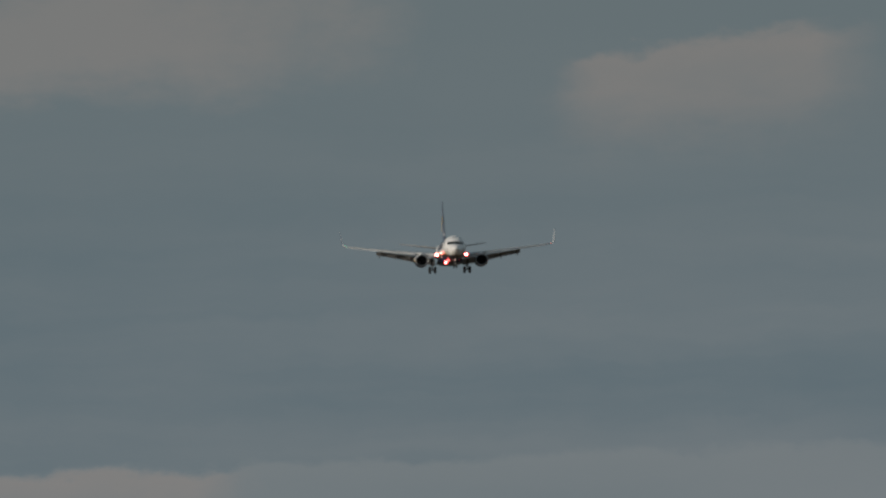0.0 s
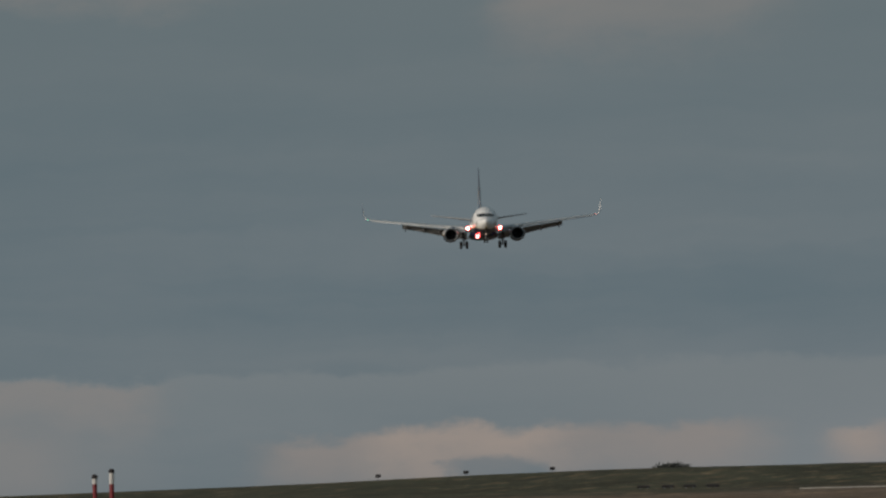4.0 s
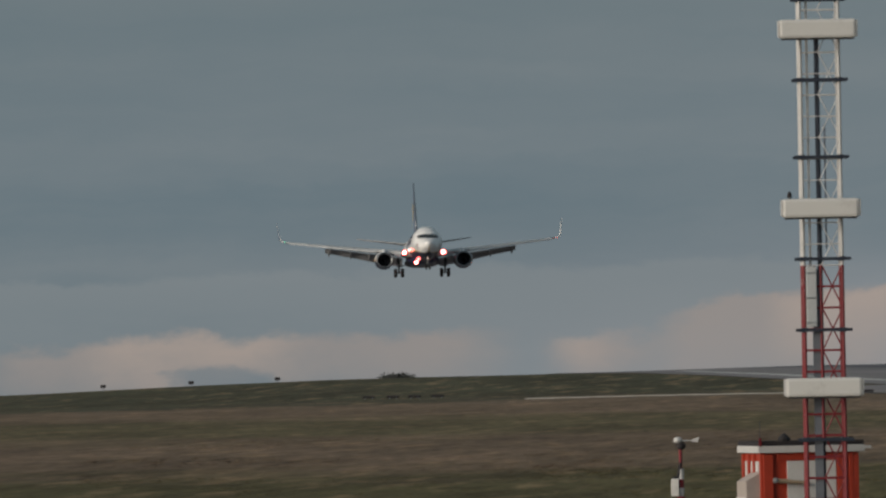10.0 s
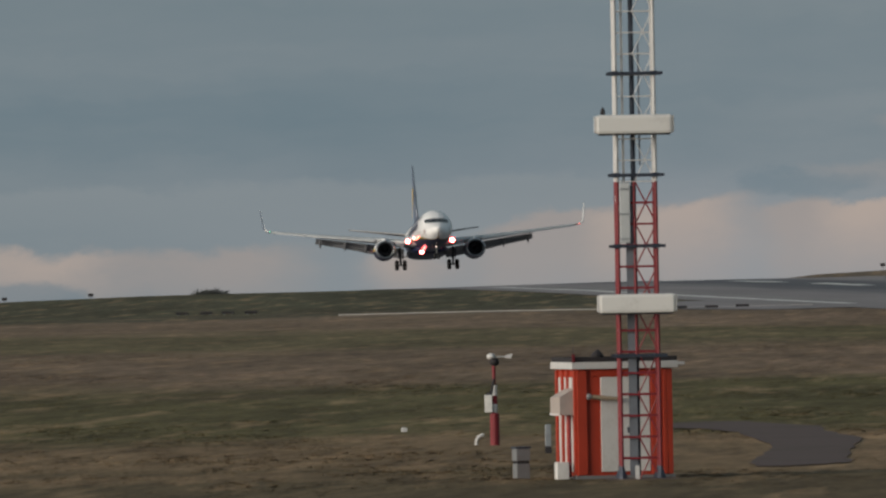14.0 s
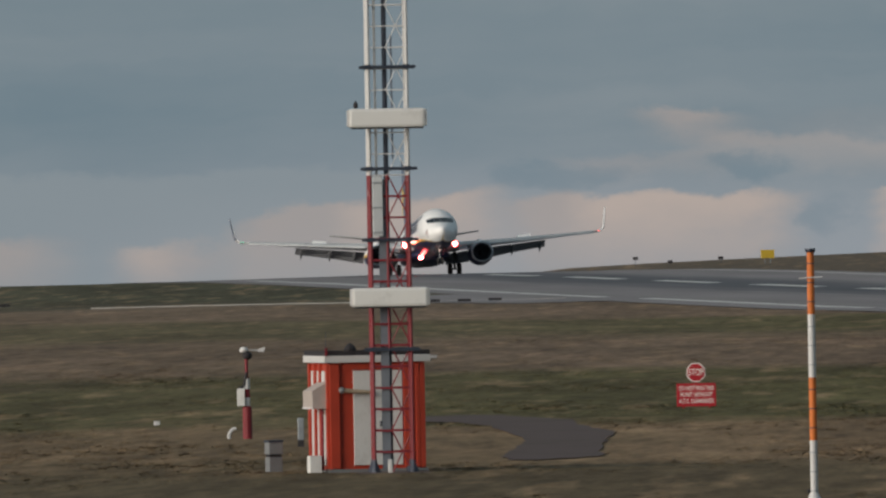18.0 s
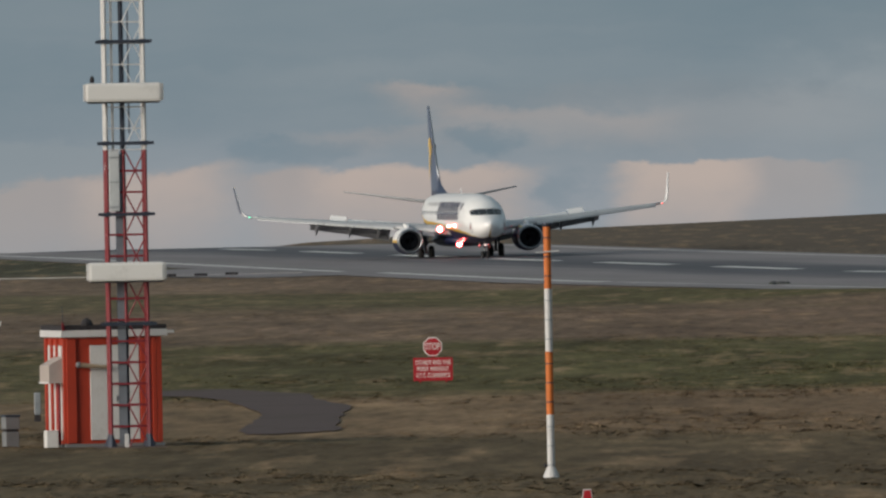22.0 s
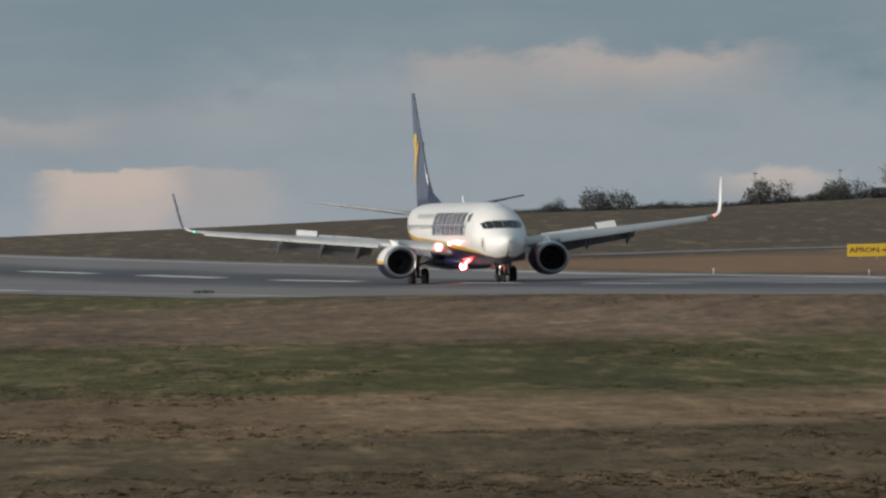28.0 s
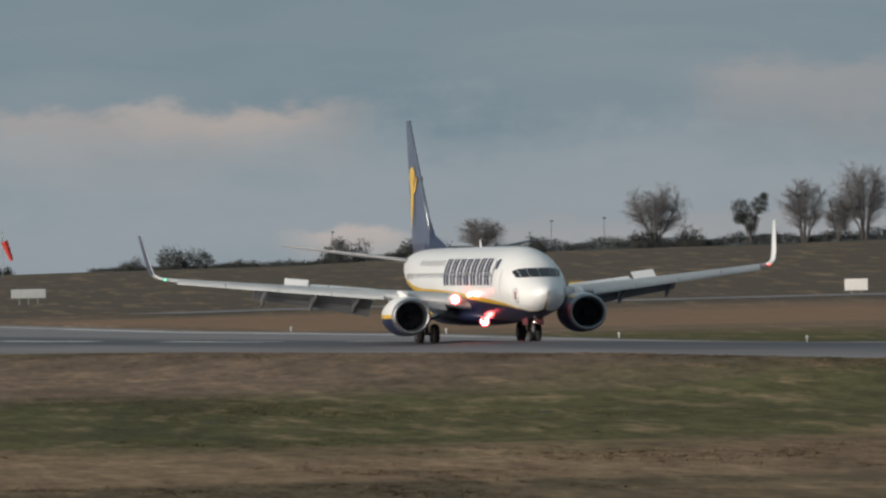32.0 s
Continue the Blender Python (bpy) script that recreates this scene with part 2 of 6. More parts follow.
M_GREY = mat("grey_plastic", (0.17, 0.18, 0.19), 0.6, var=0.15, scale=3)
M_SIGNRED = mat("sign_red_enamel", (0.36, 0.012, 0.022), 0.4, var=0.12, scale=3)
M_SIGNWHITE = mat("sign_white_enamel", (0.78, 0.76, 0.74), 0.4, var=0.06, scale=3)
M_SIGNYEL = mat("sign_yellow_panel", (0.52, 0.36, 0.03), 0.45, var=0.12, scale=2)
M_SIGNBLK = mat("sign_black_letters", (0.02, 0.02, 0.02), 0.5)
M_DOOR = mat("white_door_paint", (0.56, 0.57, 0.57), 0.5, var=0.1, scale=1.5, dirt=(0.5, 0.5, 0.49))
M_CONCRETE = mat("pale_concrete", (0.44, 0.425, 0.40), 0.85, var=0.2, scale=0.8, bump=0.2)
# bark, twigs and leaf are lightened, with aerial haze mixed into their colours
M_BARK = mat("hazed_grey_brown_bark", (0.102, 0.098, 0.101), 0.9, var=0.3, scale=3, bump=0.4)
M_TWIG = mat("hazed_brown_twigs", (0.172, 0.166, 0.174), 0.9, var=0.3, scale=2)
M_LEAF = mat("hazed_evergreen_leaf", (0.060, 0.066, 0.064), 0.8, var=0.5, scale=1.5)
M_SOCK = mat("orange_red_sock_cloth", (0.55, 0.045, 0.03), 0.8, var=0.15, scale=2)
M_PAINTLINE = mat("runway_white_paint", (0.62, 0.62, 0.60), 0.7, var=0.1, scale=0.3, dirt=(0.36, 0.36, 0.35))
M_ROOFDARK = mat("dark_slate", (0.05, 0.048, 0.05), 0.8, var=0.3)
# the far haze is part of this base colour
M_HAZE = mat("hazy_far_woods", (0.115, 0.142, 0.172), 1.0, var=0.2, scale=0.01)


# ---------- mesh helpers ----------
def part(name, bm, material, parent=None, label="", smooth=False):
    """Links a bmesh as one mesh object under a thing or a part."""
    me = bpy.data.meshes.new(name)
    bmesh.ops.recalc_face_normals(bm, faces=bm.faces)
    if smooth:
        for f in bm.faces:
            f.smooth = True
    bm.to_mesh(me)
    bm.free()
    for mt in (material if isinstance(material, (list, tuple)) else [material]):
        me.materials.append(mt)
    ob = new(name, me)
    if parent is not None:
        ob.parent = parent
    if label:
        ob["label"] = label
    return ob


def empty(name, m, label, category, group="", kind=""):
    ob = new(name)
    ob.matrix_basis = m
    return tagged(ob, label, category, group, kind)


def box(sx, sy, sz, x=0, y=0, z=0, bevel=0.0, bm=None, m=None):
    """A box centred on x, y with its foot at z."""
    b2 = bmesh.new()
    bmesh.ops.create_cube(b2, size=1.0)
    for v in b2.verts:
        v.co = Vector((v.co.x * sx + x, v.co.y * sy + y, (v.co.z + 0.5) * sz + z))
    if bevel:
        bmesh.ops.bevel(b2, geom=b2.edges[:], offset=bevel, segments=2, affect="EDGES", profile=0.6)
    if m is not None:
        bmesh.ops.transform(b2, matrix=m, verts=b2.verts)
    if bm is None:
        return b2
    tmp = bpy.data.meshes.new("tmp")
    b2.to_mesh(tmp)
    b2.free()
    bm.from_mesh(tmp)
    bpy.data.meshes.remove(tmp)
    return bm


def rings(loops, bm=None, cap0=True, cap1=True):
    """A skin over loops of points, all with the same count."""
    bm = bm or bmesh.new()
    vs = [[bm.verts.new(p) for p in lp] for lp in loops]
    n = len(vs[0])
    for a, b in zip(vs, vs[1:]):
        for i in range(n):
            j = (i + 1) % n
            bm.faces.new((a[i], a[j], b[j], b[i]))
    if cap0:
        bm.faces.new(vs[0][::-1])
    if cap1:
        bm.faces.new(vs[-1])
    return bm


def tube(p, q, r0, r1=None, n=8, bm=None, caps=True):
    """A tapered round bar from p to q."""
    p, q = Vector(p), Vector(q)
    r1 = r0 if r1 is None else r1
    d = (q - p).normalized()
    s = d.cross(Vector((0, 0, 1)) if abs(d.z) < 0.95 else Vector((1, 0, 0))).normalized()
    u = d.cross(s)
    ring = [(math.cos(2 * math.pi * i / n), math.sin(2 * math.pi * i / n)) for i in range(n)]
    return rings([[p + (s * c + u * t) * r0 for c, t in ring], [q + (s * c + u * t) * r1 for c, t in ring]], bm, caps, caps)


def lathe(profile, n=24, axis="Y", centre=(0, 0, 0), bm=None, cap0=False, cap1=False, squash=1.0):
    """Turns (along, radius) pairs round an axis."""
    loops = []
    for a, r in profile:
        lp = []
        for i in range(n):
            c, s = math.cos(2 * math.pi * i / n) * r, math.sin(2 * math.pi * i / n) * r
            p = {"Y": (c, a, s * squash), "Z": (c, s, a), "X": (a, c, s)}[axis]
            lp.append(Vector(p) + Vector(centre))
        loops.append(lp)
    return rings(loops, bm, cap0, cap1)


def plate(pts, thick, normal=(0, 1, 0), bm=None):
    """A flat plate from a polygon outline, with thickness along normal."""
    nv = Vector(normal) * thick
    return rings([[Vector(p) for p in pts], [Vector(p) + nv for p in pts]], bm)


def text_part(name, body, size, material, parent, m, label=""):
    """Raised lettering in the built-in font, as a mesh part."""
    cu = bpy.data.curves.new(name, "FONT")
    cu.body, cu.size, cu.extrude, cu.align_x, cu.align_y, cu.offset = body, size, 0.006, "CENTER", "CENTER", size * 0.008
    tmp = bpy.data.objects.new(name, cu)
    scene.collection.objects.link(tmp)
    me = bpy.data.meshes.new_from_object(tmp.evaluated_get(bpy.context.evaluated_depsgraph_get()))
    bpy.data.objects.remove(tmp)
    me.materials.clear()
    me.materials.append(material)
    ob = new(name, me)
    ob.parent = parent
    ob.matrix_basis = m
    if label:
        ob["label"] = label
    return ob

# ---------- ground ----------
def lerp_table(t, x):
    return float(np.interp(x, [a for a, _ in t], [b for _, b in t]))


CROWN = [(-3000, 0.4), (600, 0.4), (760, 0.25), (824, 0.03), (893, -0.1), (950, -0.06), (1032, 0.28), (1096, 0.52), (1186, 0.92), (1232, 1.15),
         (1290, 1.3), (1360, 1.15), (1485, 0.25), (1600, -1.6), (1800, -7), (2500, -34), (5000, -110)]
FIELD = [(-3000, -0.4), (420, -0.4), (520, -0.34), (700, -0.1), (900, -0.05), (1054, 0.12), (1200, 0.42), (1310, 0.58), (1400, 0.3), (1500, -0.8),
         (1700, -6), (2500, -32), (5000, -110)]
RIDGE = [(196, 1.3), (206, 1.75), (220, 2.2), (247, 2.95), (275, 3.8), (303, 4.15), (323, 4.9), (335, 5.25), (352, 5.45), (420, 7.2), (600, 9.5), (3000, 11)]
RUNWAY_X, HALF = 171.0, 24.5
VERGE = [(400, 0.8), (600, 0.98), (700, 0.78), (770, 0.5), (860, 0.22), (940, 0.0)]


def smoothstep(a, b, x):
    k = min(1.0, max(0.0, (x - a) / (b - a)))
    return k * k * (3 - 2 * k)


def ground_z(x, y):
    """Height of the land: level field, the runway's long hump, and the grass rise beyond it."""
    zr = lerp_table(CROWN, y) + 0.008 * max(-30, min(30, x - RUNWAY_X)) + 0.13 * max(0.0, 1 - abs(x - RUNWAY_X) / 20)
    # a low grass verge along the near part of the runway
    zr += lerp_table(VERGE, y) * smoothstep(118, 138, x) * (1 - smoothstep(140.5, 146.4, x))
    zr -= (0.58 if x > RUNWAY_X else 0.30) * min(1.0, abs(x - RUNWAY_X) / HALF) * (1 - smoothstep(770, 900, y))
    k = smoothstep(95, 140, x)
    low = 0.022 * min(110, max(0, 124 - x)) * smoothstep(850, 1300, y)
    z = (lerp_table(FIELD, y) - low) * (1 - k) + zr * k
    if x > 196:
        w = smoothstep(930, 1370, y)
        top = lerp_table(RIDGE, x)
        if y > 1430:
            top -= (y - 1430) * 0.018 + max(0, y - 1900) * 0.03
        z = z * (1 - w) + top * w
    return z


def drape(xs, ys, lift, name, material, jitter=0.0):
    rnd = random.Random(3)
    verts = [(x, y, ground_z(x, y) + lift + (rnd.uniform(-jitter, jitter) if 200 < y < 1500 else 0)) for y in ys for x in xs]
    nx = len(xs)
    faces = [(j * nx + i, j * nx + i + 1, (j + 1) * nx + i + 1, (j + 1) * nx + i) for j in range(len(ys) - 1) for i in range(nx - 1)]
    me = bpy.data.meshes.new(name)
    me.from_pydata(verts, [], faces)
    for p in me.polygons:
        p.use_smooth = True
    me.materials.append(material)
    return new(name, me)


def grass_material(name="rough_airfield_grass", gain=1.0, blades=False):
    """Field grass, its patches drawn out down the slope; as blades its tufts vary one by one."""
    mt = bpy.data.materials.new(name)
    mt.use_nodes = True
    nt = mt.node_tree
    N, L = nt.nodes.new, nt.links.new
    b = nt.nodes["Principled BSDF"]
    tc = N("ShaderNodeTexCoord")
    sep = N("ShaderNodeSeparateXYZ")
    L(tc.outputs["Object"], sep.inputs[0])

    slope = N("ShaderNodeMapping")
    slope.inputs[2].default_value = (0, 0, radians(9.7))
    L(tc.outputs["Object"], slope.inputs[0])

    def noise_at(scale, detail, rough=0.6, sx=1.0, sy=1.0):
        mp = N("ShaderNodeMapping")
        mp.inputs[3].default_value = (sx, sy, 1)
        L(slope.outputs[0], mp.inputs[0])
        n = N("ShaderNodeTexNoise")
        n.inputs["Scale"].default_value, n.inputs["Detail"].default_value, n.inputs["Roughness"].default_value = scale, detail, rough
        L(mp.outputs[0], n.inputs["Vector"])
        return n.outputs["Fac"]

    def m(op, a, b2=0.0, c=0.0, clamp=False):
        n = N("ShaderNodeMath")
        n.operation, n.use_clamp = op, clamp
        for s, v in zip(n.inputs, (a, b2, c)):
            if hasattr(v, "links"):
                L(v, s)
            else:
                s.default_value = v
        return n.outputs[0]

    # mown and unmown swathes across the field, by their distance, with ragged edges
    dist = m("ADD", m("MULTIPLY", sep.outputs[1], 0.985), m("MULTIPLY", sep.outputs[0], 0.17))
    ragged = m("ADD", dist, m("MULTIPLY", m("SUBTRACT", noise_at(0.035, 5), 0.5), 130.0))
    ramp = N("ShaderNodeValToRGB")
    cr = ramp.color_ramp
    k = m("DIVIDE", m("SUBTRACT", ragged, 240.0), 1160.0, clamp=True)
    L(k, ramp.inputs[0])
    straw, green, dark = (0.240, 0.162, 0.098), (0.100, 0.091, 0.037), (0.128, 0.094, 0.055)
    ridge = (0.112, 0.091, 0.070)
    rust = (0.190, 0.132, 0.092)
    stops = [(0.00, dark), (0.088, dark), (0.108, straw), (0.145, straw), (0.168, green), (0.26, green), (0.30, rust), (0.40, rust), (0.455, green),
             (0.54, green), (0.585, rust), (0.68, rust), (0.73, ridge), (1.0, ridge)]
    while len(cr.elements) < len(stops):
        cr.elements.new(0.5)
    for e, (p, c) in zip(cr.elements, stops):
        e.position, e.color = p, (*c, 1)
    # the green swathes dry out to olive brown towards the low west end
    dry = N("ShaderNodeMix")
    dry.data_type = "RGBA"
    bearing = m("ADD", m("DIVIDE", sep.outputs[0], m("MAXIMUM", sep.outputs[1], 50.0)), m("MULTIPLY", m("SUBTRACT", noise_at(0.05, 4), 0.5), 0.05))
    L(m("MULTIPLY", m("SUBTRACT", 0.185, bearing), 16.0, clamp=True), dry.inputs[0])
    L(ramp.outputs[0], dry.inputs[6])
    drier = N("ShaderNodeMix")
    drier.data_type = "RGBA"
    L(m("MULTIPLY", m("SUBTRACT", ragged, 540.0), 0.012, clamp=True), drier.inputs[0])
    drier.inputs[6].default_value, drier.inputs[7].default_value = (0.122, 0.098, 0.057, 1), (0.178, 0.138, 0.098, 1)
    L(drier.outputs[2], dry.inputs[7])
    part_dry = N("ShaderNodeMix")
    part_dry.data_type = "RGBA"
    part_dry.inputs[0].default_value = 0.38
    L(ramp.outputs[0], part_dry.inputs[6])
    L(dry.outputs[2], part_dry.inputs[7])
    # short dark turf at the low end, before the brow
    turf = N("ShaderNodeMix")
    turf.data_type = "RGBA"
    L(m("MULTIPLY", m("MULTIPLY", m("SUBTRACT", 150.0, sep.outputs[0]), 0.2, clamp=True), m("MULTIPLY", m("SUBTRACT", ragged, 1050.0), 0.02, clamp=True)), turf.inputs[0])
    L(part_dry.outputs[2], turf.inputs[6])
    turf.inputs[7].default_value = (0.075, 0.073, 0.046, 1)
    # patches of straw and of green over the swathes
    patch = N("ShaderNodeMix")
    patch.data_type = "RGBA"
    L(m("MULTIPLY", m("SUBTRACT", noise_at(0.50, 6, 0.66, 1.0, 0.085), 0.53), 7.0, clamp=True), patch.inputs[0])
    L(turf.outputs[2], patch.inputs[6])
    patch.inputs[7].default_value = (0.345, 0.238, 0.142, 1)
    half = N("ShaderNodeMix")
    half.data_type = "RGBA"
    half.inputs[0].default_value = 0.62
    L(turf.outputs[2], half.inputs[6])
    L(patch.outputs[2], half.inputs[7])
    # dry rust-brown sedge on the slope beyond the runway
    sedge = N("ShaderNodeMix")
    sedge.data_type = "RGBA"
    near = m("MULTIPLY", m("SUBTRACT", ragged, 925.0), 0.03, clamp=True)
    far_ = m("MULTIPLY", m("SUBTRACT", 1085.0, ragged), 0.02, clamp=True)
    beyond = m("MULTIPLY", m("SUBTRACT", sep.outputs[0], 197.0), 0.2, clamp=True)
    L(m("MULTIPLY", m("MULTIPLY", near, far_), m("MULTIPLY", beyond, 0.72)), sedge.inputs[0])
    L(half.outputs[2], sedge.inputs[6])
    sedge.inputs[7].default_value = (0.275, 0.175, 0.110, 1)
    fine = N("ShaderNodeMix")
    fine.data_type, fine.blend_type = "RGBA", "MULTIPLY"
    fine.inputs[0].default_value = 1.0
    L(sedge.outputs[2], fine.inputs[6])
    g = N("ShaderNodeMapRange")
    L(m("ADD", m("MULTIPLY", noise_at(1.7, 4, 0.7, 1.0, 0.10), 0.6), m("MULTIPLY", noise_at(0.7, 5, 0.7, 1.0, 0.09), 0.6)), g.inputs[0])
    g.inputs[1].default_value, g.inputs[2].default_value, g.inputs[3].default_value, g.inputs[4].default_value = 0.4, 0.8, 0.54 * gain, 1.52 * gain
    # broad damp and dry patches
    wide = N("ShaderNodeMapRange")
    L(noise_at(0.10, 5, 0.62, 1.0, 0.14), wide.inputs[0])
    wide.inputs[1].default_value, wide.inputs[2].default_value, wide.inputs[3].default_value, wide.inputs[4].default_value = 0.34, 0.64, 0.74, 1.20
    tone = m("MULTIPLY", g.outputs[0], wide.outputs[0])
    # the slope beyond the runway is short and even
    even = m("MULTIPLY", m("MULTIPLY", m("SUBTRACT", sep.outputs[0], 197.0), 0.2, clamp=True), 0.88)
    tone = m("ADD", m("MULTIPLY", tone, m("SUBTRACT", 1.0, even)), m("MULTIPLY", even, 1.04 * gain))
    if blades:
        geo = N("ShaderNodeNewGeometry")
        tone = m("MULTIPLY", tone, m("ADD", 0.84, m("MULTIPLY", geo.outputs["Random Per Island"], 0.30)))
        pale = N("ShaderNodeMix")
        pale.data_type = "RGBA"
        L(m("MULTIPLY", m("SUBTRACT", geo.outputs["Random Per Island"], 0.6), 1.0, clamp=True), pale.inputs[0])
        L(sedge.outputs[2], pale.inputs[6])
        pale.inputs[7].default_value = (0.330, 0.245, 0.150, 1)
        L(pale.outputs[2], fine.inputs[6])
    L(tone, fine.inputs[7])
    L(fine.outputs[2], b.inputs["Base Color"])
    b.inputs["Roughness"].default_value = 0.95
    b.inputs["Specular IOR Level"].default_value = 0.15
    bp = N("ShaderNodeBump")
    bp.inputs["Strength"].default_value, bp.inputs["Distance"].default_value = 0.6, 0.25
    L(noise_at(1.4, 4, 0.7), bp.inputs["Height"])
    L(bp.outputs[0], b.inputs["Normal"])
    return mt


def asphalt_material():
    mt = bpy.data.materials.new("runway_asphalt")
    mt.use_nodes = True
    nt = mt.node_tree
    N, L = nt.nodes.new, nt.links.new
    b = nt.nodes["Principled BSDF"]
    tc = N("ShaderNodeTexCoord")
    sep = N("ShaderNodeSeparateXYZ")
    L(tc.outputs["Object"], sep.inputs[0])

    def m(op, a, b2=0.0, clamp=False):
        n = N("ShaderNodeMath")
        n.operation, n.use_clamp = op, clamp
        for s, v in zip(n.inputs, (a, b2)):
            if hasattr(v, "links"):
                L(v, s)
            else:
                s.default_value = v
        return n.outputs[0]

    def noise_at(scale, detail, sx=1.0, sy=1.0):
        mp = N("ShaderNodeMapping")
        mp.inputs[3].default_value = (sx, sy, 1)
        L(tc.outputs["Object"], mp.inputs[0])
        n = N("ShaderNodeTexNoise")
        n.inputs["Scale"].default_value, n.inputs["Detail"].default_value = scale, detail
        L(mp.outputs[0], n.inputs["Vector"])
        return n.outputs["Fac"]

    # tyre rubber along the middle, streaked lengthwise
    off = m("ABSOLUTE", m("SUBTRACT", sep.outputs[0], RUNWAY_X))
    edge = m("ADD", off, m("MULTIPLY", m("SUBTRACT", noise_at(0.5, 5, 1.0, 0.04), 0.5), 12.0))
    rub = N("ShaderNodeMapRange")
    rub.interpolation_type = "SMOOTHSTEP"
    L(edge, rub.inputs[0])
    rub.inputs[1].default_value, rub.inputs[2].default_value, rub.inputs[3].default_value, rub.inputs[4].default_value = 3.0, 12.0, 1.0, 0.0
    mix = N("ShaderNodeMix")
    mix.data_type = "RGBA"
    L(rub.outputs[0], mix.inputs[0])
    mix.inputs[6].default_value, mix.inputs[7].default_value = (0.222, 0.205, 0.212, 1), (0.088, 0.090, 0.104, 1)
    mul = N("ShaderNodeMix")
    mul.data_type, mul.blend_type = "RGBA", "MULTIPLY"
    mul.inputs[0].default_value = 1.0
    L(mix.outputs[2], mul.inputs[6])
    g = N("ShaderNodeMapRange")
    L(m("ADD", m("MULTIPLY", noise_at(0.15, 5, 1.0, 0.15), 0.6), m("MULTIPLY", noise_at(3.0, 4), 0.4)), g.inputs[0])
    g.inputs[1].default_value, g.inputs[2].default_value, g.inputs[3].default_value, g.inputs[4].default_value = 0.3, 0.7, 0.75, 1.25
    L(g.outputs[0], mul.inputs[7])
    L(mul.outputs[2], b.inputs["Base Color"])
    b.inputs["Roughness"].default_value = 0.75
    b.inputs["Specular IOR Level"].default_value = 0.3
    return mt


M_GRASS, M_ASPHALT = grass_material(), asphalt_material()
ys_fine = [200 + 10 * i for i in range(141)]
ys_ground = [-2500, -800, -200, 0, 100] + ys_fine + [1650, 1700, 1800, 1950, 2200, 2600, 3200, 4000, 4900]
xs_ground = [-4000, -1500, -600, -250, -120] + [-60 + 8 * i for i in range(26)] + [146.5, 151, 155, 163, 171, 179, 187, 191, 195.5] + [200 + 8 * i for i in range(31)] + [480, 560, 700, 1000, 1600, 2600, 4500]
ground = tagged(drape(xs_ground, ys_ground, 0.0, "ground", M_GRASS), "rough brown and green airfield grass", "grass field", kind="structure")
xs_run = [RUNWAY_X - HALF, 151, 155, 163, 171, 179, 187, 191, RUNWAY_X + HALF]
runway = tagged(drape(xs_run, [-1500, -200, 0, 100] + ys_fine + [1650, 1700, 1800, 1900], 0.05, "runway", M_ASPHALT), "grey asphalt runway with dark tyre rubber", "runway", kind="structure")


def strip(name, pts, width, lift, material, parent=None, label=""):
    """A painted or paved strip that follows the land between points."""
    bm = bmesh.new()
    prev = None
    for (x0, y0), (x1, y1) in zip(pts, pts[1:]):
        n = max(1, int(math.hypot(x1 - x0, y1 - y0) / 8))
        d = Vector((x1 - x0, y1 - y0)).normalized()
        s = Vector((-d.y, d.x)) * width / 2
        for i in range(n + 1):
            x, y = x0 + (x1 - x0) * i / n, y0 + (y1 - y0) * i / n
            a = bm.verts.new((x + s.x, y + s.y, ground_z(x + s.x, y + s.y) + lift))
            c = bm.verts.new((x - s.x, y - s.y, ground_z(x - s.x, y - s.y) + lift))
            if prev:
                bm.faces.new((prev[0], prev[1], c, a))
            prev = (a, c)
    return part(name, bm, material, parent, label)


for k in range(-3, 9):
    far = 953 + 54.0 * k
    strip("centreline_dash", [(RUNWAY_X, far - 32), (RUNWAY_X, far)], 1.5, 0.062, M_PAINTLINE, runway)
M_EDGE = mat("dull_edge_paint", (0.42, 0.41, 0.40), 0.8, var=0.15, scale=0.2, dirt=(0.25, 0.245, 0.24))
strip("edge_line", [(151.0, 740), (151.0, 930)], 0.7, 0.062, M_EDGE, runway)
strip("edge_line", [(151.0, 935), (151.0, 1039)], 1.1, 0.062, M_PAINTLINE, runway)
strip("edge_line", [(150.5, 1057), (151.3, 1300)], 1.1, 0.062, M_PAINTLINE, runway)
strip("edge_line", [(192.5, 500), (192.5, 850)], 1.2, 0.062, M_EDGE, runway)
strip("edge_line", [(192.5, 852), (192.5, 990)], 1.3, 0.062, M_PAINTLINE, runway)
strip("edge_line", [(192.5, 992), (192.5, 1350)], 1.4, 0.062, M_EDGE, runway)

# ---------- the airliner: nose towards -y, wheels on z = 0, main gear at y = 0 ----------
aircraft = empty("airliner", pose(171, 1000, 0), "white and navy twin-jet airliner with yellow stripe landing on the runway", "airplane")
NOSE = -19.6
#        s, half width, top, bottom
SECT = [(0.0, 0.05, 2.80, 2.68), (0.15, 0.36, 3.02, 2.40), (0.45, 0.66, 3.16, 2.12), (1.0, 1.00, 3.34, 1.84), (1.8, 1.33, 3.62, 1.62), (2.6, 1.55, 4.14, 1.47),
        (3.5, 1.70, 4.70, 1.37), (5.0, 1.83, 5.08, 1.27), (6.5, 1.88, 5.24, 1.23), (9, 1.88, 5.27, 1.22), (14, 1.88, 5.27, 1.22), (20, 1.88, 5.27, 1.22),
        (26, 1.88, 5.27, 1.22), (29, 1.82, 5.27, 1.55), (32, 1.58, 5.24, 2.2), (35, 1.12, 5.12, 3.05), (37.5, 0.62, 4.9, 3.75), (39.2, 0.18, 4.66, 4.2)]


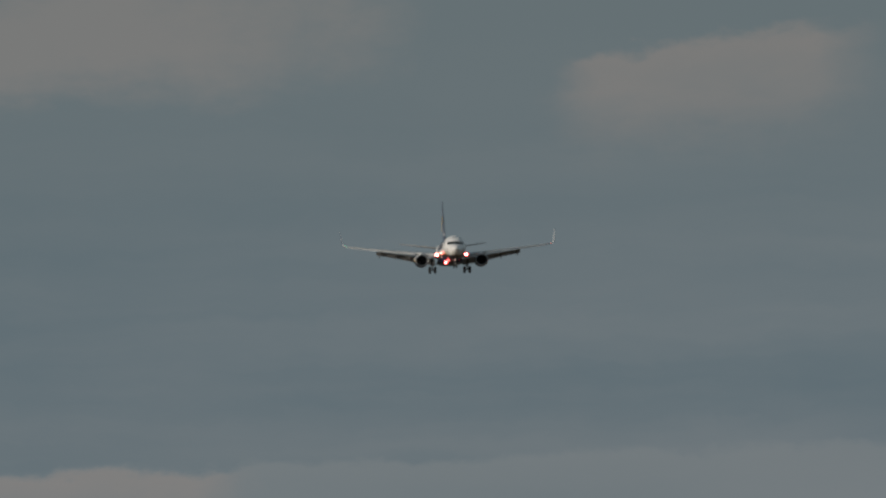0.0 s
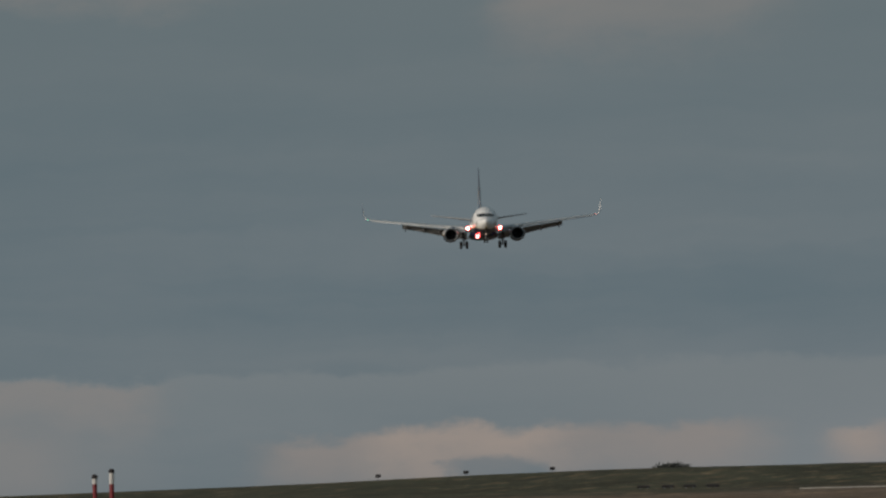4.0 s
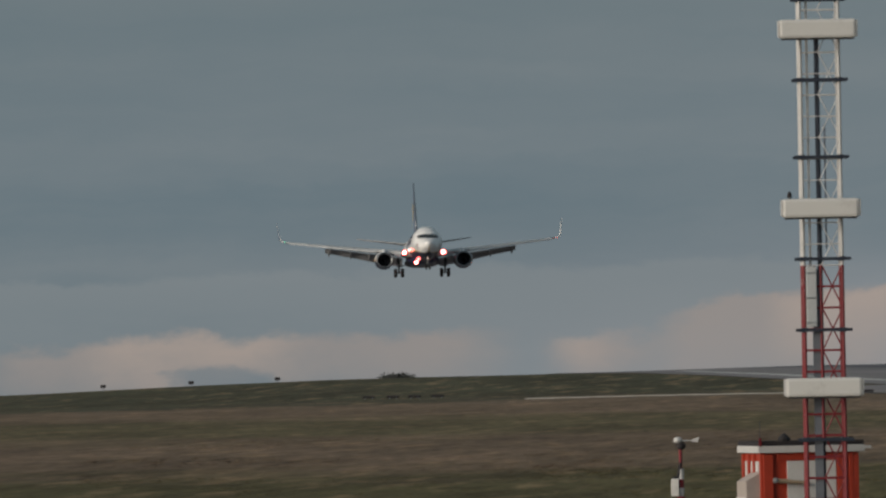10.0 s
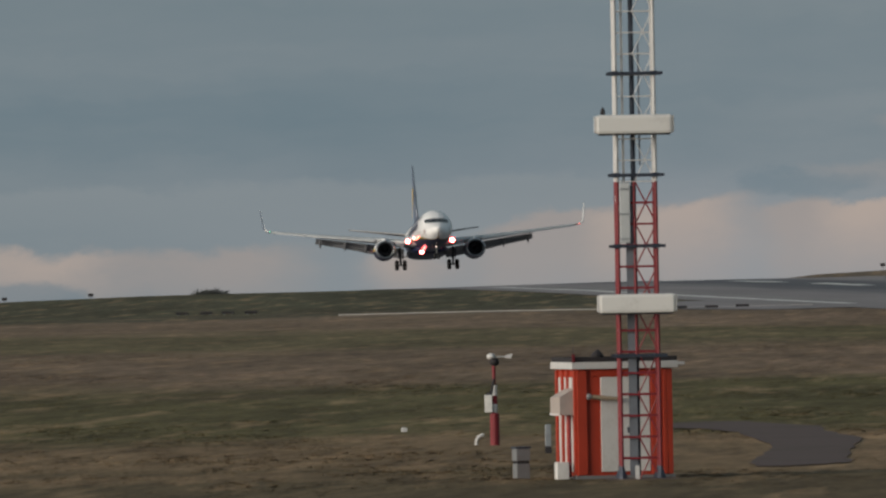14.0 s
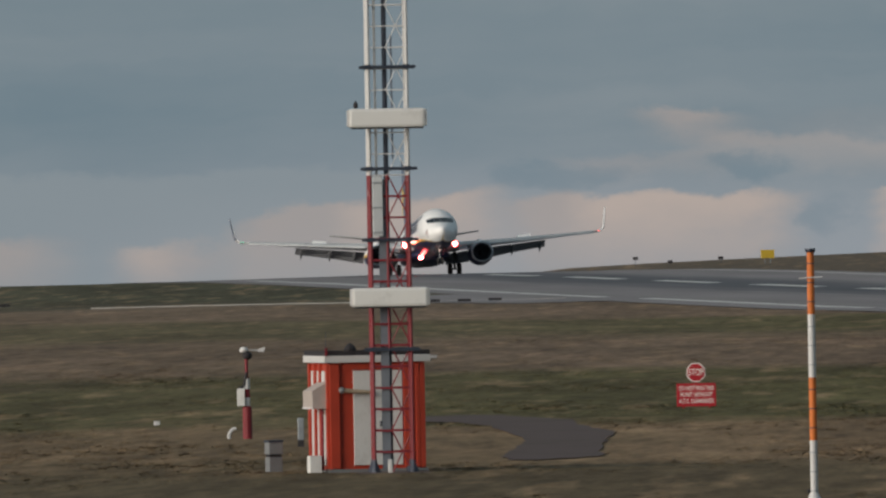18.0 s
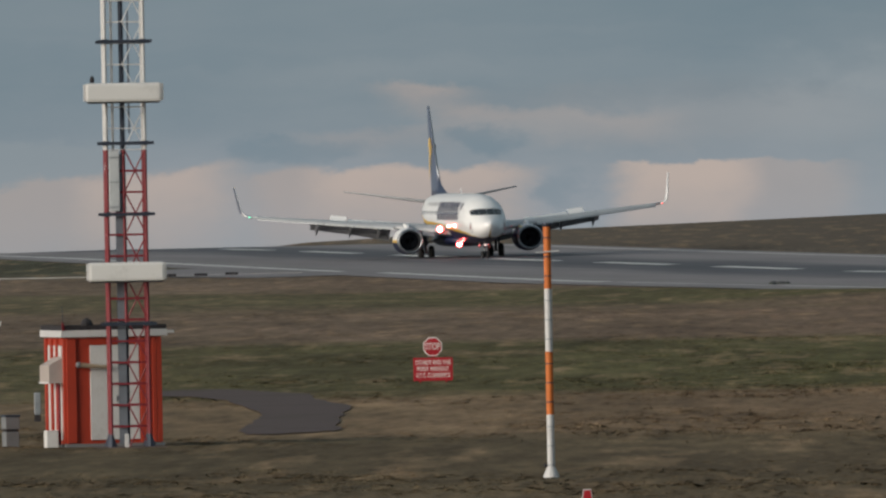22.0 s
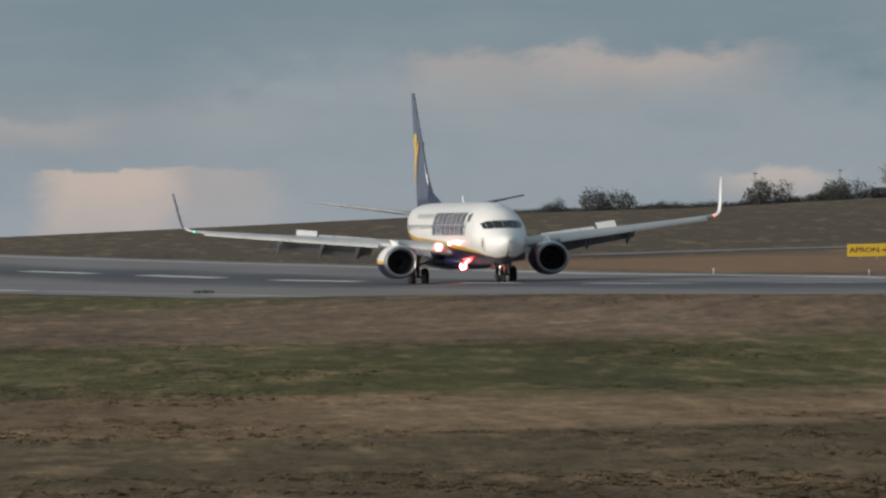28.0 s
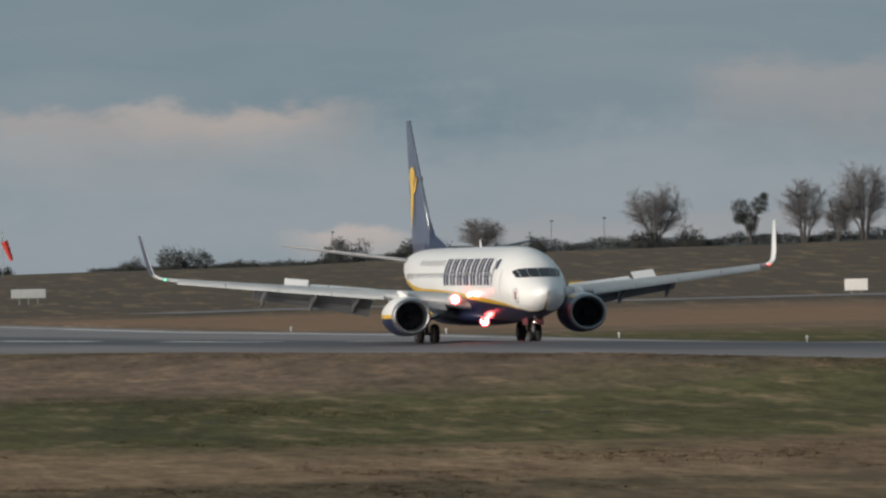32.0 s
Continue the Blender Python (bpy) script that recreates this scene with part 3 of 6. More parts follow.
def sect(s):
    ss = [q[0] for q in SECT]
    return [float(np.interp(s, ss, [q[i] for q in SECT])) for i in (1, 2, 3)]


def hull(s, deg, lift=0.0):
    """A point of the fuselage skin: station from the nose, angle from the port side upward."""
    w, t, b = sect(s)
    c, h = (t + b) / 2, (t - b) / 2
    a = radians(deg)
    return Vector(((w + lift) * math.cos(a), NOSE + s, c + (h + lift) * math.sin(a)))


def stripe_deg(s):
    return float(np.interp(s, [0, 1.1, 1.6, 2.2, 3.2, 4.7, 7, 10.2, 16, 23.2, 30.7, 39.2], [-87, -85, -66, -43, -34, -28, -24, -19.8, -11.5, -6.4, -4, -1]))


def hull_patch(name, s0, s1, a0, a1, ns, na, lift, material, parent, label="", skew=0.0):
    """A panel that lies on the fuselage skin."""
    bm = bmesh.new()
    g = [[bm.verts.new(hull(s0 + (s1 - s0) * i / ns + skew * j / na, a0 + (a1 - a0) * j / na, lift)) for j in range(na + 1)] for i in range(ns + 1)]
    for i in range(ns):
        for j in range(na):
            bm.faces.new((g[i][j], g[i + 1][j], g[i + 1][j + 1], g[i][j + 1]))
    return part(name, bm, material, parent, label, smooth=True)


def fuselage():
    stations = [0, 0.07, 0.15, 0.3, 0.45, 0.7, 1, 1.4, 1.8, 2.2, 2.6, 3, 3.5, 4.2, 5, 5.8, 6.5, 8, 10, 12, 14, 16, 18, 20, 22, 24, 26, 27.5, 29, 30.5, 32, 33.5, 35, 36.3, 37.5, 38.4, 39.2]

    def shell(name, f0, f1, n, material, label):
        bm = bmesh.new()
        rows = []
        for s in stations:
            a0, a1 = f0(s), f1(s)
            rows.append([bm.verts.new(hull(s, a0 + (a1 - a0) * i / n)) for i in range(n + 1)])
        for p, q in zip(rows, rows[1:]):
            for i in range(n):
                bm.faces.new((p[i], p[i + 1], q[i + 1], q[i]))
        return part(name, bm, material, aircraft, label, smooth=True)

    up = shell("fuselage", stripe_deg, lambda s: 180 - stripe_deg(s), 28, M_WHITE, "white upper fuselage")
    w = lambda s: float(np.interp(s, [0, 2, 6, 39.2], [1.5, 4, 7, 10]))
    for side in (0, 1):
        f = (lambda s: stripe_deg(s) - w(s)) if side == 0 else (lambda s: 180 - stripe_deg(s))
        g = stripe_deg if side == 0 else (lambda s: 180 - stripe_deg(s) + w(s))
        shell("cheat_stripe", f, g, 2, M_YELLOW, "yellow stripe")
    shell("belly", lambda s: 180 - stripe_deg(s) + w(s), lambda s: 360 + stripe_deg(s) - w(s), 14, M_NAVY, "navy blue belly")
    # wing-to-body fairing
    loops = []
    for y, hw, zb, zt in ((-6.8, 0.9, 1.30, 1.65), (-5.8, 1.7, 1.10, 1.95), (-4.0, 2.15, 0.98, 2.1), (0, 2.2, 0.95, 2.1), (3, 2.0, 1.0, 2.0), (5.5, 1.2, 1.22, 1.7)):
        loops.append([(hw * math.copysign(abs(math.cos(a)) ** 0.7, math.cos(a)), y, (zb + zt) / 2 + (zt - zb) / 2 * math.sin(a)) for a in [2 * math.pi * i / 20 for i in range(20)]])
    part("belly_fairing", rings(loops), M_NAVY, aircraft, "navy wing root fairing", smooth=True)
    # windscreen, three panes a side
    def at_height(deg, z):
        lo, hi = 0.8, 6.4
        for _ in range(24):
            mid = (lo + hi) / 2
            lo, hi = (mid, hi) if hull(mid, deg).z < z else (lo, mid)
        return lo

    for sgn in (1, -1):
        for a0, a1, zb, zt0, zt1 in ((89.4, 66, 3.58, 4.06, 4.06), (65.2, 49, 3.57, 4.05, 4.02), (48, 38, 3.57, 4.0, 3.90)):
            bm = bmesh.new()
            grid = []
            for j in range(5):
                d = a0 + (a1 - a0) * j / 4
                zt = zt0 + (zt1 - zt0) * j / 4
                col = []
                for i in range(4):
                    st = at_height(d, zb + (zt - zb) * i / 3)
                    col.append(bm.verts.new(hull(st, d if sgn > 0 else 180 - d, 0.02)))
                grid.append(col)
            for j in range(4):
                for i in range(3):
                    bm.faces.new((grid[j][i], grid[j + 1][i], grid[j + 1][i + 1], grid[j][i + 1]))
            part("windscreen_pane", bm, M_GLASS, up, "dark cockpit window", smooth=True)
    # cabin windows
    me = None
    for sgn in (1, -1):
        for k in range(50):
            s = 6.6 + 0.508 * k
            z = 3.72
            w_, t_, b_ = sect(s)
            x = w_ * math.sqrt(max(0, 1 - ((z - (t_ + b_) / 2) / ((t_ - b_) / 2)) ** 2))
            if me is None:
                o = part("cabin_window", box(0.03, 0.24, 0.34, 0, 0, -0.17, 0.012), M_PORT, up)
                me = o.data
            else:
                o = new("cabin_window", me)
                o.parent = up
            o.location = (sgn * (x + 0.002), NOSE + s, z)
    # doors: thin outlines and their panels stand a little proud
    for sgn in (1, -1):
        for s0, ang in ((4.3, 6), (31.2, 6)):
            a0, a1 = (-24, 30) if s0 < 10 else (-3, 30)
            if sgn < 0:
                a0, a1 = 180 - a0, 180 - a1
            d = hull_patch("cabin_door", s0, s0 + 0.86, a0, a1, 3, 6, 0.012, M_WHITE, up)
            for q in (s0 - 0.03, s0 + 0.86):
                hull_patch("door_seam", q, q + 0.04, a0, a1, 1, 6, 0.016, M_LINE, up)
        # slanted dark lettering blocks along the side, with smaller grey ones further aft
        side = (lambda a: a) if sgn > 0 else (lambda a: 180 - a)
        for k in range(7):
            s0 = 6.55 + 1.90 * k
            hull_patch("title_bar", s0, s0 + 0.56, side(-1), side(43), 2, 6, 0.030, M_TITLE, up, "dark blue title bar", skew=0.8)
            hull_patch("title_bar", s0 + 0.86, s0 + 1.36, side(-1), side(43), 2, 6, 0.030, M_TITLE, up, "dark blue title bar", skew=0.8)
        hull_patch("emblem_block", 5.95, 6.12, side(-1), side(40), 1, 5, 0.030, M_TITLE, up, "thin navy emblem stroke", skew=0.1)
        hull_patch("emblem_block", 5.35, 5.75, side(26), side(44), 1, 4, 0.030, M_TITLE, up, "small navy emblem head", skew=0.2)
        hull_patch("emblem_block", 5.80, 6.20, side(12), side(30), 1, 4, 0.028, M_LINE, up, "grey emblem strings", skew=0.1)
        for k in range(12):
            s0 = 20.4 + 0.64 * k
            hull_patch("small_title_block", s0, s0 + 0.42, side(31), side(41), 1, 2, 0.014, M_LINE, up, "small grey title block")
        # round badge by the nose
        for k in range(10):
            a, b2 = 2 * math.pi * k / 10, 2 * math.pi * (k + 1) / 10
            bm = bmesh.new()
            pts = []
            for ang, r in ((a, 0.26), (b2, 0.26), (b2, 0.33), (a, 0.33)):
                pts.append(bm.verts.new(hull(1.95 + r * math.cos(ang), side(-3 + 70 * r * math.sin(ang)), 0.014)))
            bm.faces.new(pts)
            part("badge_ring_piece", bm, M_LINE, up, "grey round badge")
        hull_patch("badge_bar", 1.86, 2.04, side(-14), side(10), 1, 3, 0.014, M_RED, up, "red badge stroke")
        hull_patch("static_port_plate", 2.75, 2.85, side(-16), side(-13), 1, 1, 0.014, M_LINE, up)
        hull_patch("static_port_plate", 2.75, 2.85, side(-10), side(-7), 1, 1, 0.014, M_LINE, up)
    # aerial on the back
    for s, z, h in ((18.0, 5.26, 0.40),):
        part("blade_aerial", plate([(-0.02, NOSE + s, z), (-0.02, NOSE + s + 0.4, z), (-0.02, NOSE + s + 0.45, z + h), (-0.02, NOSE + s + 0.25, z + h)], 0.04, (1, 0, 0)), M_WHITE, aircraft)


def airfoil(le, te, thick, normal, n=8, camber=0.02):
    """A closed wing section between its leading and trailing edge."""
    le, te, nv = Vector(le), Vector(te), Vector(normal).normalized()
    xs = [0.5 * (1 - math.cos(math.pi * i / n)) for i in range(n + 1)]

    def half(x):
        return 5 * (0.2969 * math.sqrt(x) - 0.126 * x - 0.3516 * x * x + 0.2843 * x ** 3 - 0.1015 * x ** 4) * thick
    ch = (te - le).length
    up = [le + (te - le) * x + nv * (half(x) + camber * ch * 4 * x * (1 - x)) for x in xs]
    lo = [le + (te - le) * x + nv * (-half(x) * 0.8 + camber * ch * 4 * x * (1 - x)) for x in xs[1:-1]]
    return up + lo[::-1]


SPOILERS, WINGS = [], []


def wing(sgn):
    X = lambda x: sgn * x
    secs = [(1.2, -6.2, 1.75, 2.08, 1.0), (1.9, -5.7, 1.75, 2.2, 0.95), (3.6, -4.6, 1.85, 2.44, 0.80), (5.6, -3.35, 2.0, 2.70, 0.60), (9, -1.62, 2.62, 3.04, 0.46), (13, 0.42, 3.32, 3.46, 0.32), (16.9, 2.30, 3.98, 3.88, 0.19)]
    loops = [airfoil((X(x), y0, z - 0.02), (X(x), y1, z + 0.0), t, (0, 0, 1)) for x, y0, y1, z, t in secs]
    w = part("wing", rings(loops), M_WING, aircraft, "light grey wing", smooth=True)
    WINGS.append((w, sgn))
    tip = [(16.9, 2.30, 3.98, 3.88, 0.19, 0), (17.25, 2.58, 4.04, 3.97, 0.17, 35), (17.5, 2.93, 4.24, 4.20, 0.14, 62), (17.63, 3.3, 4.54, 4.66, 0.12, 75), (17.92, 4.6, 5.37, 6.38, 0.06, 80)]
    part("winglet", rings([airfoil((X(x), y0, z), (X(x), y1, z), t, (-sgn * math.sin(radians(a)), 0, math.cos(radians(a)))) for x, y0, y1, z, t, a in tip]), M_WHITE, w, "white upswept winglet", smooth=True)
    # thin skin that paints the white winglet's outer face as shaded
    bm = bmesh.new()
    prev = None
    for x, y0, y1, z, t, a in tip[2:]:
        o = Vector((sgn * math.sin(radians(a)), 0, -math.cos(radians(a)))) * (t * 0.5 + 0.012)
        v = [bm.verts.new(Vector((X(x), y0 + (y1 - y0) * f, z)) + o * g) for f, g in ((0.0, 0.35), (0.12, 0.9), (0.4, 1.0), (0.97, 0.5))]
        if prev:
            for p, q, r, s_ in zip(prev, prev[1:], v[1:], v):
                bm.faces.new((p, q, r, s_))
        prev = v
    part("winglet_shade_skin", bm, M_FIN, w, "outer face darkened with blue-grey for shade", smooth=True)

    def strip_at(x):
        xs = [q[0] for q in secs]
        return [float(np.interp(x, xs, [q[i] for q in secs])) for i in (1, 2, 3)]
    # flaps, run out and bent down behind the wing in two steps
    for x0, x1 in ((2.3, 4.6), (5.5, 8.6), (8.65, 11.9)):
        for nm, o0, d0, ch, ang in (("flap", -0.25, -0.16, 1.15, 26), ("aft_flap", 0.72, -0.66, 0.62, 48)):
            lp = []
            for x in (x0, x1):
                y0, y1, z = strip_at(x)
                k = 1.0 if x < 6 else 0.85 - (x - 6) * 0.045
                a = radians(ang)
                le = (X(x), y1 + o0 * k, z + d0 * k)
                lp.append(airfoil(le, (X(x), y1 + (o0 + ch * math.cos(a)) * k, z + (d0 - ch * math.sin(a)) * k), 0.17 * k, (0, math.sin(a), math.cos(a)), 5))
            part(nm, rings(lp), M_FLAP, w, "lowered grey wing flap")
    # slats along the front edge
    for x0, x1 in ((5.9, 8.5), (8.55, 11.2), (11.25, 13.9), (13.95, 16.4)):
        lp = []
        for x in (x0, x1):
            y0, y1, z = strip_at(x)
            lp.append(airfoil((X(x), y0 - 0.32, z - 0.20), (X(x), y0 + 0.32, z + 0.13), 0.16, (0, -0.45, 0.9), 5, 0.06))
        part("slat", rings(lp), M_WING, w, "light grey leading-edge slat")
    lp = [airfoil((X(x), y0 - 0.35, z - 0.42), (X(x), y0 + 0.2, z - 0.02), 0.10, (0, -0.7, 0.7), 4) for x, y0, z in ((2.8, -5.15, 2.28), (3.7, -4.55, 2.42))]
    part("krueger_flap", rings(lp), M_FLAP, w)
    # flap track fairings
    for x, ln in ((6.4, 2.6), (8.7, 2.3), (11.4, 2.0)):
        y0, y1, z = strip_at(x)
        prof = [(0, 0.03), (0.15, 0.15), (0.45, 0.21), (0.75, 0.16), (1.0, 0.02)]
        lps = []
        for k, r in prof:
            dy, dz = -1.1 + ln * k, -0.28 - max(0, k - 0.35) * 1.25
            lps.append([(X(x) + r * 0.7 * math.cos(t), y1 + dy, z + dz + r * math.sin(t)) for t in [2 * math.pi * i / 8 for i in range(8)]])
        part("flap_fairing", rings(lps), M_FLAP, w, smooth=True)
    # spoilers, hinged at their front edge
    for x0, x1, ch in ((2.7, 4.4, 0.8), (5.5, 6.8, 0.66), (6.8, 8.1, 0.66), (8.1, 9.1, 0.64), (9.15, 10.5, 0.62)):
        ya, yb = strip_at(x0), strip_at(x1)
        xm, ym, zm = (x0 + x1) / 2, (ya[1] + yb[1]) / 2 - ch - 0.55, (ya[2] + yb[2]) / 2 + 0.17
        yaw = math.degrees(math.atan2(yb[1] - ya[1], x1 - x0)) * sgn
        dih = math.degrees(math.atan2(yb[2] - ya[2], x1 - x0)) * sgn
        sp = part("spoiler", box(x1 - x0 - 0.02, ch, 0.035, 0, ch / 2, 0, 0.01), M_WHITE, w, "raised white spoiler panel")
        rest = pose(X(xm), ym, zm, 0, -dih, yaw)
        sp.matrix_basis = rest
        SPOILERS.append((sp, rest, 46 if x0 > 9.1 else 20))
    # lamps
    fit_ = part("landing_light_housing", lathe([(-5.1, 0.05), (-5.1, 0.25), (-5.98, 0.24), (-5.98, 0.205), (-5.80, 0.20)], 16, "Y", (X(2.4), 0, 2.46), None, True, False), M_WPAINT, aircraft, "short round lamp housing", smooth=False)
    lens = part("landing_light", lathe([(-5.82, 0.198), (-5.86, 0.15), (-5.88, 0.02)], 16, "Y", (X(2.4), 0, 2.46), None, True, True), M_LAMP, aircraft, "glowing landing light")
    # glowing ring added as the lamp's red halo, not a light source
    part("glare_ring", lathe([(-5.94, 0.244), (-6.00, 0.285), (-6.04, 0.27), (-6.02, 0.21), (-5.985, 0.206)], 16, "Y", (X(2.4), 0, 2.46)), M_LAMP_GLARE, lens, "red glowing ring added for the lamp's glare")
    part("wingtip_light", lathe([(2.08, 0.02), (2.12, 0.045), (2.3, 0.06), (2.5, 0.03)], 10, "Y", (X(17.0), 0, 3.91), None, True, True), M_LAMP_RED if sgn > 0 else M_LAMP_GREEN, w, "red wingtip light" if sgn > 0 else "green wingtip light")


def engine(sgn):
    cx, cz, SQ = sgn * 4.9, 1.58, 0.93

    def arc(name, prof, a0, a1, n, material, label="", parent=None):
        bm = bmesh.new()
        g = [[bm.verts.new((cx + r * math.cos(radians(a0 + (a1 - a0) * i / n)), y, cz + r * SQ * math.sin(radians(a0 + (a1 - a0) * i / n)))) for i in range(n + 1)] for y, r in prof]
        for p, q in zip(g, g[1:]):
            for i in range(n):
                bm.faces.new((p[i], p[i + 1], q[i + 1], q[i]))
        return part(name, bm, material, parent or aircraft, label, smooth=True)

    cowl = [(-6.12, 1.09), (-5.6, 1.15), (-4.8, 1.18), (-3.8, 1.16), (-2.9, 1.04), (-2.3, 0.92)]
    # port cowl: navy carried higher inboard to paint in the fuselage's shade
    hi = 118 if sgn > 0 else 174
    c = arc("engine_cowl", cowl, 6, hi, 22, M_WHITE, "white engine cowl")
    arc("cowl_stripe", cowl, -5, 6, 2, M_YELLOW, "yellow cowl stripe", c)
    arc("cowl_stripe", cowl, hi, hi + 11, 2, M_YELLOW, "yellow cowl stripe", c)
    arc("lower_cowl", cowl, hi + 11, 355, 20, M_NAVY, "navy lower engine cowl", c)
    lip = [(-5.7, 0.80), (-6.15, 0.83), (-6.36, 0.88), (-6.44, 0.95), (-6.38, 1.02), (-6.12, 1.09)]
    part("inlet_lip", lathe(lip, 36, "Y", (cx, 0, cz), squash=SQ), M_SILVER, aircraft, "bright metal inlet lip", smooth=True)
    part("inlet_duct", lathe([(-5.7, 0.80), (-5.2, 0.79), (-5.0, 0.79)], 32, "Y", (cx, 0, cz), squash=SQ), M_DARKMETAL, aircraft, smooth=True)
    fan = part("fan_disc", lathe([(-5.05, 0.79), (-5.05, 0.02)], 32, "Y", (cx, 0, cz), None, False, True, SQ), M_TYRE, aircraft)
    for k in range(22):
        a = 2 * math.pi * k / 22
        ca, sa = math.cos(a), math.sin(a)
        t = Vector((-sa, 0, ca)) * 0.07
        r0, r1 = Vector((ca * 0.22, 0, sa * 0.22)), Vector((ca * 0.76, 0, sa * 0.76 * SQ))
        o = Vector((cx, -5.12, cz))
        bm = bmesh.new()
        vs = [bm.verts.new(p) for p in (o + r0 - t * 0.6, o + r0 + t * 0.6 + Vector((0, 0.05, 0)), o + r1 + t + Vector((0, 0.06, 0)), o + r1 - t)]
        bm.faces.new(vs)
        part("fan_blade", bm, M_DARKMETAL, fan)
    part("spinner", lathe([(-5.55, 0.02), (-5.4, 0.12), (-5.12, 0.24)], 16, "Y", (cx, 0, cz), None, True, False), M_DARKMETAL, fan, smooth=True)
    part("exhaust_cone", lathe([(-2.9, 0.70), (-1.9, 0.56), (-1.3, 0.45), (-1.3, 0.3), (-0.6, 0.06)], 20, "Y", (cx, 0, cz), None, True, True), M_DARKMETAL, aircraft, smooth=True)
    loops = []
    for y, zb, zt, hw in ((-5.2, 2.62, 2.66, 0.06), (-4.4, 2.4, 2.95, 0.2), (-3.2, 2.2, 3.0, 0.22), (-1.8, 2.0, 2.8, 0.2), (0.2, 2.1, 2.6, 0.06)):
        loops.append([(cx - hw, y, zb), (cx + hw, y, zb), (cx + hw * 0.7, y, zt), (cx - hw * 0.7, y, zt)])
    part("engine_pylon", rings(loops), M_WHITE, aircraft)


def wheel(x, y, r, wd, parent):
    prof = [(-wd / 2, r * 0.55), (-wd / 2, r * 0.85), (-wd * 0.35, r * 0.97), (0, r), (wd * 0.35, r * 0.97), (wd / 2, r * 0.85), (wd / 2, r * 0.55)]
    w = part("wheel", lathe(prof, 24, "X", (x, y, r), None, False, False), M_TYRE, parent, "black tyre", smooth=True)
    part("rim", lathe([(-wd * 0.42, r * 0.55), (-wd * 0.3, 0.05)], 16, "X", (x, y, r), None, False, True), M_STRUT, w)
    part("rim", lathe([(wd * 0.42, r * 0.55), (wd * 0.3, 0.05)], 16, "X", (x, y, r), None, False, True), M_STRUT, w)


GEAR_LEGS = []


def gear():
    for sgn in (1, -1):
        x = sgn * 2.86
        leg = part("main_gear_leg", tube((x, 0, 0.55), (x * 1.02, 0.05, 2.5), 0.11, 0.15, 12), M_STRUT, aircraft, "grey main landing gear leg")
        GEAR_LEGS.append((leg, 0.30))
        part("axle", tube((x - 0.45, 0, 0.55), (x + 0.45, 0, 0.55), 0.07, 0.07, 10), M_STRUT, leg)
        part("side_brace", tube((x, 0, 1.3), (sgn * 1.5, 0, 1.75), 0.06, 0.06, 8), M_STRUT, leg)
        part("torque_link", tube((x, 0.15, 0.6), (x, 0.42, 0.95), 0.05, 0.04, 8), M_STRUT, leg)
        part("gear_door", box(0.05, 1.0, 1.0, sgn * 3.12, 0, 0.95, 0.02), M_NAVY, aircraft)
        for o in (-0.43, 0.43):
            wheel(x + o, 0, 0.56, 0.40, leg)
    y = -15.6
    leg = part("nose_gear_leg", tube((0, y, 0.34), (0, y + 0.1, 1.85), 0.08, 0.10, 12), M_STRUT, aircraft, "grey nose gear leg")
    GEAR_LEGS.append((leg, 0.22))
    part("axle", tube((-0.25, y, 0.34), (0.25, y, 0.34), 0.05, 0.05, 8), M_STRUT, leg)
    part("drag_brace", tube((0, y, 0.9), (0, y + 1.0, 1.5), 0.05, 0.05, 8), M_STRUT, leg)
    for o in (-0.21, 0.21):
        wheel(o, y, 0.34, 0.2, leg)
        part("nose_gear_door", box(0.04, 1.5, 0.5, 0.42 if o > 0 else -0.42, y + 0.2, 1.0, 0.015), M_DARKMETAL, aircraft)


